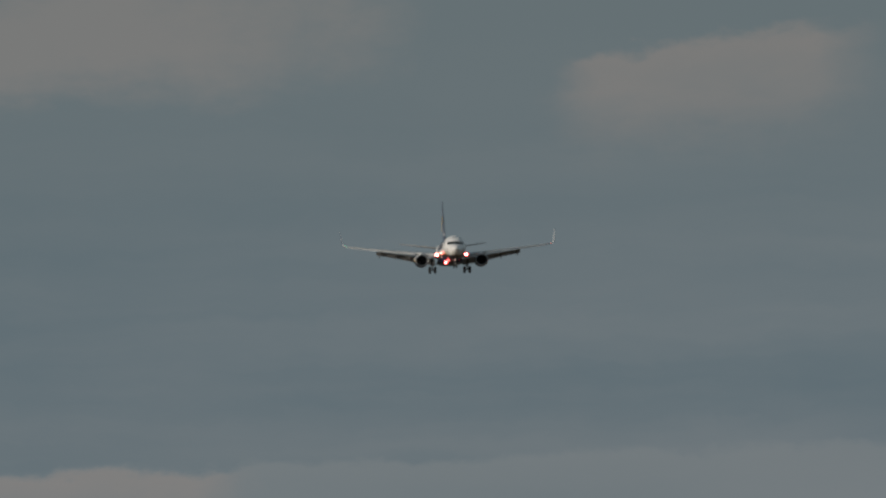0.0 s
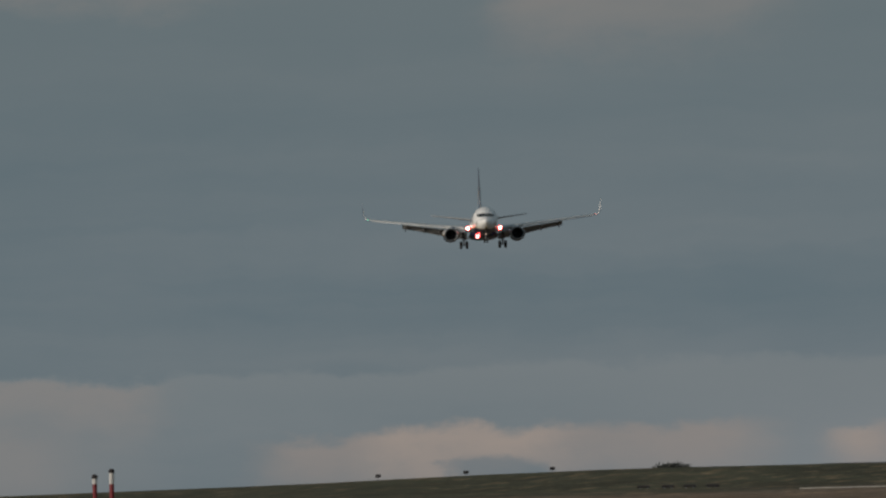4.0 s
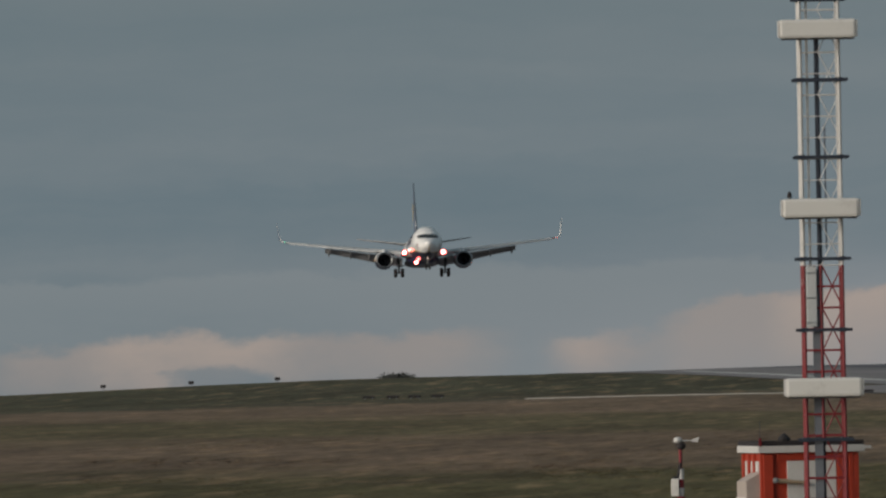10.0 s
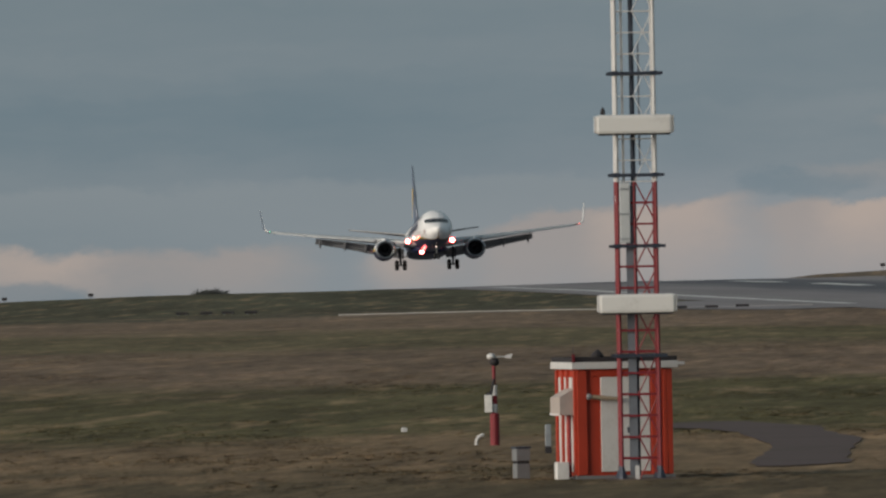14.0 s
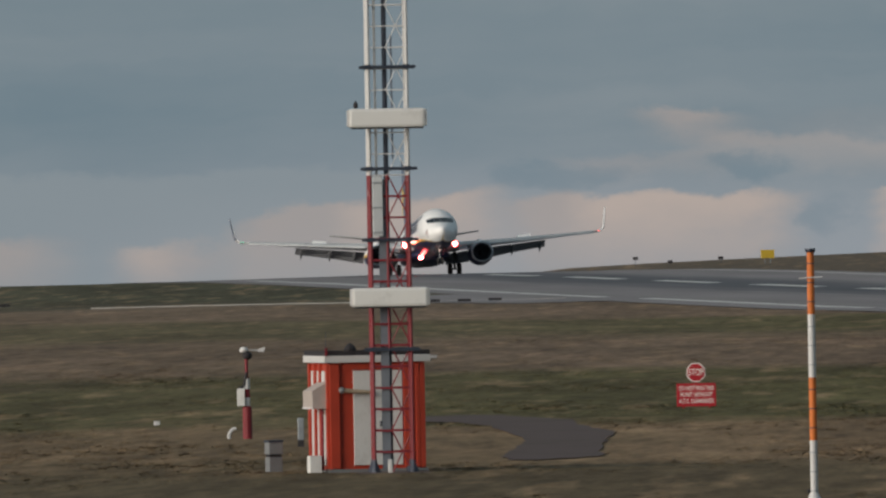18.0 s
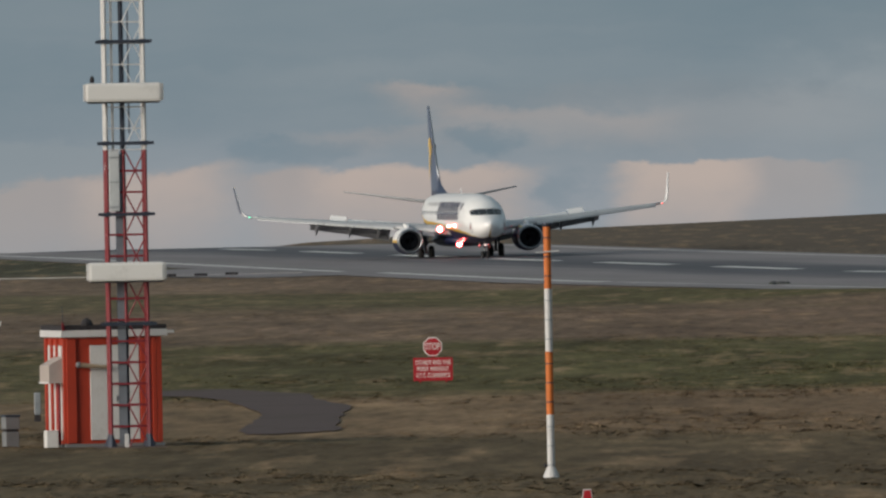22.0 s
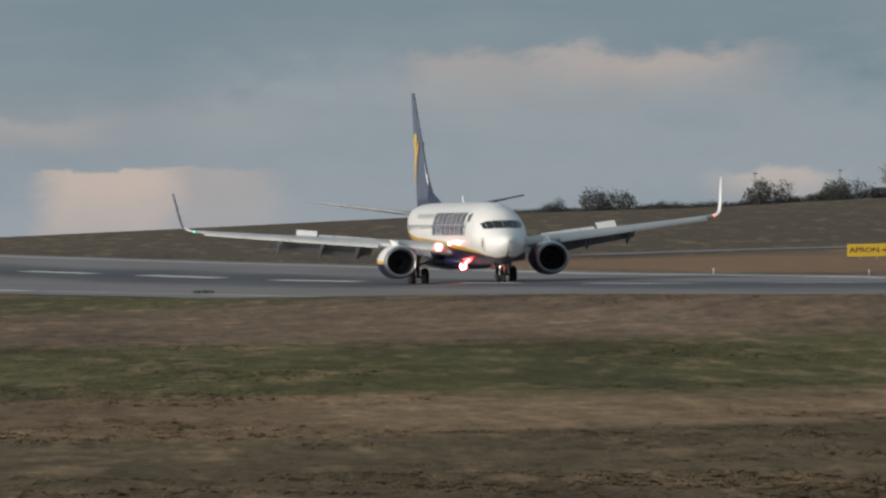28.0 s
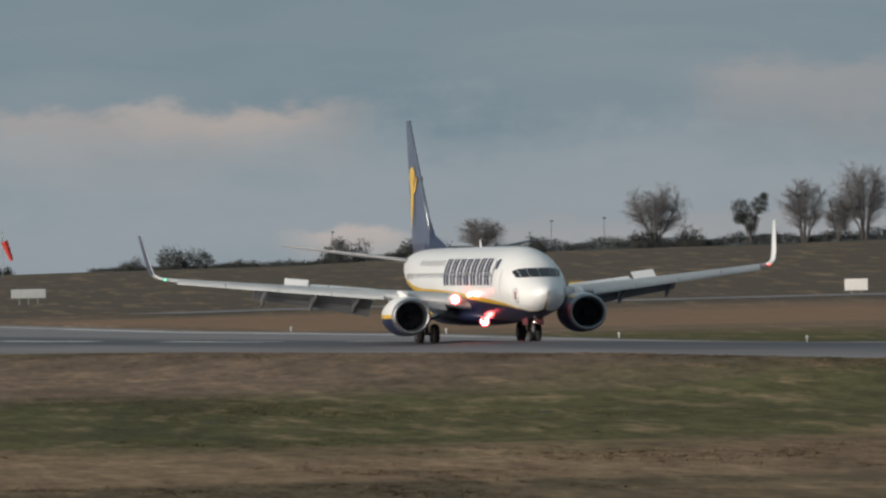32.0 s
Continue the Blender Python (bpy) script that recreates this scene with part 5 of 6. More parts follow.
# ---------- signs ----------
M_BOARD = mat("grey_white_board", (0.40, 0.43, 0.44), 0.6, var=0.12, scale=2)

def stop_sign(x, y):
    s = empty("stop_sign", pose(x, y, ground_z(x, y) - 0.07, 0, 0, -8.5), "red stop sign above a red and white warning board", "sign")
    for xx in (-0.42, 0.42):
        part("leg", box(0.06, 0.05, 0.72, xx, 0.05, -0.05), M_SIGNRED, s, "red leg")
    board = part("board", box(1.26, 0.04, 0.74, 0, 0, 0.12, 0.01), M_SIGNRED, s, "red warning board")
    for k, line in enumerate(("DO NOT PASS THIS", "POINT WITHOUT", "A.T.C. CLEARANCE")):
        text_part("lettering", line, 0.165, M_SIGNWHITE, board, pose(0, -0.026, 0.70 - 0.205 * k, 90, 0, 0) @ Matrix.Diagonal((0.78, 1.2, 1, 1)))
    part("upper_post", box(0.06, 0.05, 0.5, 0, 0.05, 0.8), M_SIGNRED, s)
    R = 0.325
    octo = lambda r, yy: [(r * math.cos(radians(22.5 + 45 * i)), yy, 1.21 + r * math.sin(radians(22.5 + 45 * i))) for i in range(8)]
    rim = part("octagon_rim", rings([octo(R, -0.03), octo(R, 0.01)]), M_SIGNWHITE, s, "white octagon rim")
    part("octagon_face", rings([octo(R - 0.035, -0.042), octo(R - 0.035, -0.028)]), M_SIGNRED, s, "red octagon face")
    text_part("lettering", "STOP", 0.26, M_SIGNWHITE, rim, pose(0, -0.048, 1.21, 90, 0, 0) @ Matrix.Diagonal((0.78, 1.15, 1, 1)), "white letters")


stop_sign(66.7, 448.1)


def panel_sign(name, x, y, wd, ht, lift, mt, label, words="", bars=0, legs=2):
    az = math.degrees(math.atan2(x, y))
    s = empty(name, pose(x, y, ground_z(x, y), 0, 0, -az), label, "sign")
    panel = part("panel", box(wd, 0.22, ht, 0, 0, lift, 0.03), mt, s)
    for k in range(legs):
        xx = (-0.5 + (k + 0.5) / legs) * wd * 0.8
        part("leg", box(0.07, 0.09, lift + 0.1, xx, 0, -0.08), M_GALV, s)
    if words:
        text_part("lettering", words, ht * 0.54, M_SIGNBLK, panel, pose(-wd * 0.09, -0.118, lift + ht * 0.5, 90, 0, 0) @ Matrix.Diagonal((1.3, 1.05, 1, 1)), "black letters")
        ar = bmesh.new()
        ax, az_ = wd * 0.37, lift + ht * 0.5
        box(wd * 0.09, 0.012, ht * 0.09, ax - wd * 0.02, -0.116, az_ - ht * 0.045, 0, ar)
        part("arrow", ar, M_SIGNBLK, panel, "black arrow")
        part("arrow_head", plate([(ax + wd * 0.015, -0.122, az_ + ht * 0.17), (ax + wd * 0.015, -0.122, az_ - ht * 0.17), (ax + wd * 0.075, -0.122, az_)], 0.012), M_SIGNBLK, panel, "black arrow")
    for k in range(bars):
        part("text_bar", box(wd * 0.13, 0.012, ht * 0.3, (-0.3 + 0.2 * k) * wd, -0.116, lift + ht * 0.35), M_SIGNBLK, panel, "dark lettering bar")
    return s


panel_sign("apron_sign", 223.3, 1000.9, 3.05, 0.92, 0.22, M_SIGNYEL, "yellow guidance sign with black letters APRON and arrow", "APRON")
panel_sign("guidance_sign", 260.3, 1116.0, 1.98, 0.74, 0.15, M_SIGNYEL, "small yellow guidance sign with dark lettering", bars=3)
panel_sign("guidance_sign", 208.0, 1349.0, 1.32, 0.82, 0.5, M_SIGNYEL, "plain yellow sign on the skyline beyond the runway")
panel_sign("white_board", 220.3, 1145.5, 2.86, 0.74, 0.55, M_BOARD, "long white board on thin legs in the grass", legs=3)
panel_sign("white_board", 273.1, 1075.9, 1.82, 0.92, 0.25, M_SIGNWHITE, "white rectangular board in the far grass")
panel_sign("white_box", 264.2, 1112.0, 0.27, 0.98, 0.02, M_WPAINT, "narrow white upright box in the far grass", legs=1)
panel_sign("guidance_sign", 323.7, 1436.0, 1.6, 0.5, 0.02, M_SIGNYEL, "yellow sign by the hedge on the ridge")


# ---------- low lights and markers ----------
def low_marker(x, y, wd=1.0, ht=0.20):
    m = empty("low_marker", pose(x, y, ground_z(x, y), 0, 0, -7), "low dark marker box on the grass edge", "marker", "low dark markers")
    part("case", box(wd, 0.5, ht, 0, 0, 0.06, 0.05), M_BLACK, m)
    for xx in (-0.3 * wd, 0.3 * wd):
        part("leg", box(0.08, 0.3, 0.12, xx, 0, -0.05), M_GALV, m)


for x, y in ((105.0, 1114.0), (106.5, 1109.4), (107.8, 1105.3), (109.2, 1101.0), (133.8, 1045.5), (136.5, 1050.2), (138.9, 1050.5), (141.7, 1054.0)):
    low_marker(x, y)


def edge_light(x, y, h, wd=0.5):
    m = empty("edge_light", pose(x, y, ground_z(x, y), 0, 0, -6), "dark box light on a thin stem", "light", "edge lights")
    part("stem", tube((0, 0, -0.05), (0, 0, h - 0.28), 0.03, n=6), M_BRACKET, m)
    part("head", box(wd, 0.25, 0.30, 0, 0, h - 0.30, 0.03), M_BLACK, m)


for x, y, h in ((101.05, 1341.2, 0.75), (109.4, 1340.5, 0.62), (117.6, 1339.9, 0.55), (201.1, 1390.5, 1.05), (204.5, 1390.0, 0.5), (209.5, 1389.3, 0.62)):
    edge_light(x, y, h)


def runway_light(x, y):
    m = empty("runway_light", pose(x, y, ground_z(x, y)), "small pale elevated runway edge light", "light", "runway lights")
    part("stem", tube((0, 0, -0.03), (0, 0, 0.22), 0.04, n=6), M_WPAINT, m)
    part("dome", lathe([(0.22, 0.08), (0.30, 0.09), (0.37, 0.05)], 8, "Z", (0, 0, 0), None, True, True), M_WPAINT, m)


for y in (740, 787, 834, 882, 930):
    runway_light(196.8, y)
for y in (507, 555, 604, 653):
    runway_light(145.6, y)

# pale concrete edging beside the taxi stub, and the far taxiway
for k in range(14):
    a, b = k / 14, (k + 1) / 14
    xa, ya, xb, yb = 112 + 35.6 * a, 1062 - 4.4 * a, 112 + 35.6 * b, 1062 - 4.4 * b
    za, zb = ground_z(xa, ya), ground_z(xb, yb)
    kb = rings([[(xa, ya, za - 0.1), (xa, ya + 0.5, za - 0.1), (xa, ya + 0.5, za + 0.08), (xa, ya, za + 0.08)], [(xb - 0.02, yb, zb - 0.1), (xb - 0.02, yb + 0.5, zb - 0.1), (xb - 0.02, yb + 0.5, zb + 0.08), (xb - 0.02, yb, zb + 0.08)]])
    ob = part("kerb_stone", kb, M_CONCRETE, runway, "pale concrete edging")
taxiway = tagged(strip("taxiway", [(214, 1064), (229, 1072), (252, 1071.5), (274, 1070), (420, 1066)], 9, 0.04, M_ASPHALT), "narrow grey taxiway across the far grass", "taxiway", kind="structure")
stub = tagged(strip("taxi_stub", [(147, 1030), (139, 1064), (147, 1110)], 14, 0.045, M_ASPHALT), "grey taxiway stub beside the runway", "taxiway", kind="structure")


PAD = [(56.63, 438.4), (57.92, 440.7), (59.13, 439.0), (59.27, 430.9), (59.66, 426.9), (58.3, 415.4), (57.1, 399.9), (54.95, 386.0), (52.7, 371.2), (50.8, 357.4),
       (49.63, 354.5), (48.51, 352.7), (47.73, 352.8), (48.55, 360.2), (50.08, 370.1), (51.73, 379.5), (53.22, 389.9), (53.91, 397.9), (55.66, 415.8), (55.84, 424.8), (55.16, 427.0)]


def on_pad(x, y):
    """Even-odd test against the tarmac's outline."""
    hit = False
    for (x0, y0), (x1, y1) in zip(PAD, PAD[1:] + PAD[:1]):
        if (y0 > y) != (y1 > y) and x < x0 + (x1 - x0) * (y - y0) / (y1 - y0):
            hit = not hit
    return hit


def pad():
    rnd = random.Random(8)
    pts = []
    for (x0, y0), (x1, y1) in zip(PAD, PAD[1:] + PAD[:1]):
        for k in range(4):
            f = k / 4
            pts.append((x0 + (x1 - x0) * f + rnd.gauss(0, 0.06), y0 + (y1 - y0) * f + rnd.gauss(0, 0.3)))
    bm = bmesh.new()
    bm.faces.new([bm.verts.new((x, y, ground_z(x, y) + 0.025)) for x, y in pts])
    bmesh.ops.triangulate(bm, faces=bm.faces[:])
    return tagged(part("tarmac_pad", bm, M_PAD), "dark worn tarmac patch in the grass", "pavement", kind="structure")


M_PAD = mat("old_tarmac", (0.112, 0.091, 0.089), 0.98, var=0.25, scale=0.22, bump=0.3, bump_scale=6, dirt=(0.088, 0.082, 0.066), spec=0.05)
pad()
slab = tagged(part("concrete_slab", box(1.7, 1.9, 0.10, 43.0, 339.2, ground_z(43.0, 339) - 0.08, 0.02), M_PAD), "weathered concrete slab under the mast", "slab", kind="structure")
clod = bmesh.new()
for k in range(5):
    bmesh.ops.create_icosphere(clod, subdivisions=1, radius=0.22, matrix=Matrix.Translation((152.0 + 0.25 * k, 875.8 + 0.2 * (k % 2), ground_z(152, 875.8) + 0.05)))
tagged(part("turf_clump", clod, M_LEAF), "dark clump of turf at the runway edge", "turf")
for x, y in ((97.35, 474.4), (111.03, 482.4)):
    bump = bmesh.new()
    for k in range(4):
        bmesh.ops.create_icosphere(bump, subdivisions=1, radius=0.10, matrix=Matrix.Translation((x + 0.15 * k, y + 0.3 * (k % 2), ground_z(x, y) - 0.04)))
    tagged(part("turf_clump", bump, M_LEAF), "small dark clump of turf in the green grass", "turf")


def low_board(x, y):
    b = empty("marker_board", pose(x, y, ground_z(x, y), 0, 0, -9), "low tapered red marker board with white edges", "marker")
    outline = lambda g, yy: [(-0.125 + g, yy, 0.02 + g), (0.125 - g, yy, 0.02 + g), (0.075 - g * 0.7, yy, 0.36 - g), (-0.075 + g * 0.7, yy, 0.36 - g)]
    part("board", rings([outline(0, -0.03), outline(0, 0.03)]), M_WPAINT, b, "white edged board")
    part("red_face", rings([outline(0.022, -0.038), outline(0.022, -0.02)]), M_SIGNRED, b, "red face")
    part("stake", box(0.05, 0.05, 0.3, 0, 0.06, -0.08), M_GALV, b)


low_board(41.83, 261.68)

# ---------- trees, hedges and buildings along the ridge ----------
def bare_tree(x, y, width, height, seed):
    rnd = random.Random(seed)
    t = empty("tree", pose(x, y, ground_z(x, y) - 0.1), "bare winter tree with a rounded twiggy crown on the ridge", "tree", "ridge trees")
    limbs = bmesh.new()
    vs, fs = [], []

    def seg(p, q, r0, r1):
        d = (q - p).normalized()
        s = d.cross(Vector((0, 0, 1)) if abs(d.z) < 0.9 else Vector((1, 0, 0))).normalized()
        u = d.cross(s)
        o = len(vs)
        for c, r in ((p, r0), (q, r1)):
            for i in range(3):
                a = 2 * math.pi * i / 3
                vs.append(c + (s * math.cos(a) + u * math.sin(a)) * r)
        for i in range(3):
            j = (i + 1) % 3
            fs.append((o + i, o + j, o + 3 + j, o + 3 + i))

    # several upright stems fan out from the root
    r0 = 0.022 * height
    tube((0, 0, -0.3), (0, 0, height * 0.07), r0 * 1.4, r0, 8, limbs, True)
    stems = []
    n = 7 if width > 4 else 4
    for k in range(n):
        a = 2 * math.pi * (k + rnd.uniform(-0.2, 0.2)) / n
        reach = width * rnd.uniform(0.10, 0.40)
        foot = Vector((math.cos(a) * 0.05 * width, math.sin(a) * 0.04 * width, 0))
        head = Vector((math.cos(a) * reach, math.sin(a) * reach, height * rnd.uniform(0.66, 0.86)))
        knee = foot.lerp(head, 0.5) + Vector((-math.cos(a) * 0.12 * reach, -math.sin(a) * 0.12 * reach, height * 0.04))
        pts = [foot * (1 - f) ** 2 + knee * 2 * f * (1 - f) + head * f * f for f in (0, 0.2, 0.4, 0.6, 0.8, 1.0)]
        pts = [p + Vector((rnd.gauss(0, 0.012), rnd.gauss(0, 0.012), 0)) * height for p in pts]
        for q, (p0, p1) in enumerate(zip(pts, pts[1:])):
            tube(p0, p1, r0 * (0.62 - 0.11 * q), r0 * (0.51 - 0.11 * q), 6, limbs, False)
        stems.append(pts)
    # boughs arch from the stems to all sides of a rounded crown, and end in sprays of twigs
    lean = rnd.uniform(-0.06, 0.06) * width
    for k in range(int(190 + 42 * width * height / 6)):
        d = Vector((rnd.gauss(0, 1), rnd.gauss(0, 1), rnd.gauss(0, 1))).normalized() * rnd.random() ** 0.42
        lump = 0.92 + 0.22 * noise.noise(d * 2.1 + Vector((seed, 0, 0)))
        goal = Vector((d.x * width * 0.62 * lump + lean, d.y * width * 0.5 * lump, height * 0.58 + d.z * height * (0.42 if d.z > 0 else 0.38) * lump))
        pts = min(stems, key=lambda st: (Vector((st[3].x, st[3].y)) - Vector((goal.x, goal.y)) * 0.6).length + rnd.random() * 0.2 * width)
        zs = max(height * 0.16, goal.z - height * 0.05 - 0.26 * math.hypot(goal.x, goal.y))
        f = min(0.98, zs / pts[-1].z) * 5
        a = pts[int(f)].lerp(pts[int(f) + 1], f - int(f))
        span = (goal - a).length
        mid = a + Vector(((goal.x - a.x) * 0.38, (goal.y - a.y) * 0.38, (goal.z - a.z) * 0.55 + span * 0.10))
        path = [a * (1 - u) ** 2 + mid * 2 * u * (1 - u) + goal * u * u for u in (0, 0.3, 0.55, 0.78, 1.0)]
        path = [path[0]] + [p + Vector((rnd.gauss(0, 0.03), rnd.gauss(0, 0.03), rnd.gauss(0, 0.03))) * span for p in path[1:]]
        for q, (p0, p1) in enumerate(zip(path, path[1:])):
            seg(p0, p1, 0.030 - 0.006 * q, 0.024 - 0.006 * q)
            if q:
                for _ in range(2 + q):
                    o = p0.lerp(p1, rnd.random())
                    v = ((p1 - p0).normalized() * 0.9 + Vector((rnd.gauss(0, 0.85), rnd.gauss(0, 0.85), rnd.gauss(0.15, 0.7)))).normalized()
                    e = o + v * rnd.uniform(0.16, 0.42)
                    seg(o, e, 0.009, 0.006)
                    seg(e, e + (v + Vector((rnd.gauss(0, 0.5), rnd.gauss(0, 0.5), rnd.gauss(0.1, 0.4)))).normalized() * 0.16, 0.007, 0.005)
    part("trunk", limbs, M_BARK, t)
    me = bpy.data.meshes.new("crown")
    me.from_pydata(vs, [], fs)
    me.materials.append(M_TWIG)
    c = new("crown", me)
    c.parent = t
    return t


def ivy_tree(x, y, width, height, seed):
    """A trunk hidden in dense ivy: two round heads over a narrowing body."""
    rnd = random.Random(seed)
    t = empty("tree", pose(x, y, ground_z(x, y) - 0.1), "dense dark ivy-clad tree on the ridge", "tree", "ridge trees")
    limbs, cs = bmesh.new(), []
    tube((0, 0, -0.3), (0.05, 0, height * 0.4), 0.16, 0.11, 8, limbs, True)
    heads = [(-0.24, 0.70, 0.27), (0.26, 0.76, 0.24), (0.0, 0.50, 0.26), (0.02, 0.30, 0.13), (0.38, 0.92, 0.09), (-0.30, 0.52, 0.17)]
    for hx, hz, hr in heads:
        tube((0.03, 0, height * 0.3), (hx * width, 0, hz * height), 0.07, 0.03, 6, limbs, True)
        for _ in range(int(900 * hr)):
            v = Vector((rnd.gauss(0, 1), rnd.gauss(0, 1), rnd.gauss(0, 1))).normalized() * hr * width * rnd.uniform(0.5, 1.0)
            cs.append(Vector((hx * width, 0, hz * height)) + v)
    part("trunk", limbs, M_BARK, t)
    leafy(t, cs, rnd, 0.13, 9, "ivy")
    return t


def leafy(t, centres, rnd, size, per, name):
    """A crown of many small leaf blades round the given places, as one part."""
    vs, fs = [], []
    for c in centres:
        for _ in range(per):
            p = c + Vector((rnd.gauss(0, size), rnd.gauss(0, size), rnd.gauss(0, size * 0.8)))
            a, b = Vector((rnd.gauss(0, 1), rnd.gauss(0, 1), rnd.gauss(0, 1))).normalized(), Vector((rnd.gauss(0, 1), rnd.gauss(0, 1), rnd.gauss(0, 1))).normalized()
            s = size * rnd.uniform(0.3, 0.7)
            o = len(vs)
            vs += [p - a * s, p + b * s * 0.6, p + a * s, p - b * s * 0.6]
            fs.append((o, o + 1, o + 2, o + 3))
    me = bpy.data.meshes.new(name)
    me.from_pydata(vs, [], fs)
    me.materials.append(M_LEAF)
    ob = new(name, me)
    ob.parent = t
    return ob


def bush(x, y, width, height, seed, label="dark evergreen bush on the ridge"):
    rnd = random.Random(seed)
    t = empty("bush", pose(x, y, ground_z(x, y) - 0.1), label, "bush", "ridge bushes")
    stems, cs = bmesh.new(), []
    n = int(150 * max(1, width / 3))
    lobes = [(rnd.uniform(-0.36, 0.36) * width, rnd.uniform(-0.8, 0.8), rnd.uniform(0.62, 1.0) * height, rnd.uniform(0.18, 0.30) * width) for _ in range(5)]
    for k in range(n):
        lx, ly, lz, lr = lobes[k % 5]
        a = rnd.uniform(0, 2 * math.pi)
        rr = lr * math.sqrt(rnd.random())
        z = rnd.uniform(0.05, 1) * lz * math.sqrt(max(0.05, 1 - (rr / lr) ** 2 * 0.8))
        cs.append(Vector((lx + rr * math.cos(a), ly + rr * math.sin(a), z)))
    for k in range(7):
        c = cs[k * 5]
        tube((c.x * 0.5, c.y * 0.5, -0.1), c, 0.05, 0.02, 5, stems, True)
    part("stems", stems, M_BARK, t)
    leafy(t, cs, rnd, 0.12 + 0.018 * width, 13, "crown")
    return t


TREES = (
    (274.9, 1444.1, 2.1, 0.9, "b"), (288.4, 1441.4, 2.9, 1.4, "b"), (294.1, 1440.3, 5.3, 2.3, "b"), (299.6, 1439.1, 2.4, 0.8, "b"), (310.0, 1436.9, 5.0, 2.3, "b"),
    (317.4, 1435.3, 5.6, 1.9, "b"), (323.7, 1433.9, 5.0, 4.2, "t"), (329.2, 1432.7, 2.2, 1.8, "b"), (341.5, 1429.8, 6.8, 7.0, "t"), (345.2, 1428.9, 3.2, 2.1, "b"),
    (339.7, 1430.2, 3.4, 1.8, "b"), (351.1, 1427.5, 4.0, 5.6, "d"), (356.6, 1426.1, 4.9, 7.1, "t"), (360.0, 1425.2, 3.4, 5.2, "t"), (362.6, 1424.6, 6.6, 8.6, "t"))
for k, (x, y, wd, ht, kind) in enumerate(TREES):
    if kind == "b":
        bush(x, y, wd * 1.1, ht * 1.35, 100 + k)
    else:
        (ivy_tree if kind == "d" else bare_tree)(x, y, wd, ht, 200 + k)
bush(133.2, 1378.6, 4.2, 0.55, 7, "low scrub bush on the skyline")


def hedge(x0, y0, x1, y1, h, seed):
    rnd = random.Random(seed)
    ln = math.hypot(x1 - x0, y1 - y0)
    hd = empty("hedge", pose(0, 0, 0), "long dark uneven hedge along the ridge", "hedge", "ridge hedges")
    cs = []
    for k in range(int(ln * 52)):
        f = rnd.random()
        x, y = x0 + (x1 - x0) * f, y0 + (y1 - y0) * f + rnd.gauss(0, 0.4)
        top = h * (0.75 + 0.35 * math.sin(f * ln * 0.9 + seed) * math.sin(f * ln * 0.37))
        cs.append(Vector((x, y, ground_z(x, y) + rnd.random() * max(0.25, top))))
    leafy(hd, cs, rnd, 0.19, 9, "foliage")


hedge(329.5, 1433, 344, 1429.5, 1.45, 1)
hedge(344, 1429.5, 374, 1423.6, 1.25, 2)
hedge(311, 1436.8, 330, 1432.8, 1.0, 3)
hedge(284, 1442.3, 300, 1439, 0.5, 4)
hedge(300, 1439, 311.5, 1436.7, 0.55, 5)



def lamp_post(x, y, h):
    p = empty("lamp_post", pose(x, y, ground_z(x, y)), "thin grey lamp post behind the ridge hedge", "lamp post", "lamp posts")
    part("pole", tube((0, 0, -0.2), (0, 0, h), 0.05, 0.035, 8), M_GREY, p)
    part("head", box(0.34, 0.3, 0.16, 0.05, 0, h - 0.03, 0.03), M_GREY, p)


for x, y, h in ((310.8, 1447.0, 3.4), (319.5, 1445.1, 3.2), (333.2, 1442.0, 3.3), (338.6, 1440.8, 3.4)):
    lamp_post(x, y, h)


def shed(x, y):
    s = empty("shed", pose(x, y, ground_z(x, y), 0, 0, -12), "small dark shed with a white gable end among the bushes", "shed")
    part("walls", box(2.3, 1.8, 1.0, 0, 0, -0.1), M_ROOFDARK, s)
    part("gable_wall", box(0.5, 1.7, 0.95, 1.42, 0, -0.1), M_WPAINT, s, "white gable end")
    part("roof", rings([[(-1.25, -1.0, 0.9), (-1.25, 1.0, 0.9), (-1.25, 0, 1.15)], [(1.3, -1.0, 0.9), (1.3, 1.0, 0.9), (1.3, 0, 1.15)]]), M_ROOFDARK, s, "dark roof")


shed(322.4, 1437.6)

# woods far behind the ridge, their haze painted in as blue-grey
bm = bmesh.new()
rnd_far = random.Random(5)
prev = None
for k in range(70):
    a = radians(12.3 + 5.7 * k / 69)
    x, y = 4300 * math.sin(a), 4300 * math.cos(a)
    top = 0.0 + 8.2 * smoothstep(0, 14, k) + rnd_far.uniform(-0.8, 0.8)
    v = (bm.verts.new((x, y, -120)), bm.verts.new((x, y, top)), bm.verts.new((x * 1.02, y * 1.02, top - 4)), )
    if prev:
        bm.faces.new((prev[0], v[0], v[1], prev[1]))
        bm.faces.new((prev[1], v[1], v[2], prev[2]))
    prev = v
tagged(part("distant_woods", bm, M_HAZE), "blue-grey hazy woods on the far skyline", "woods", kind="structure")


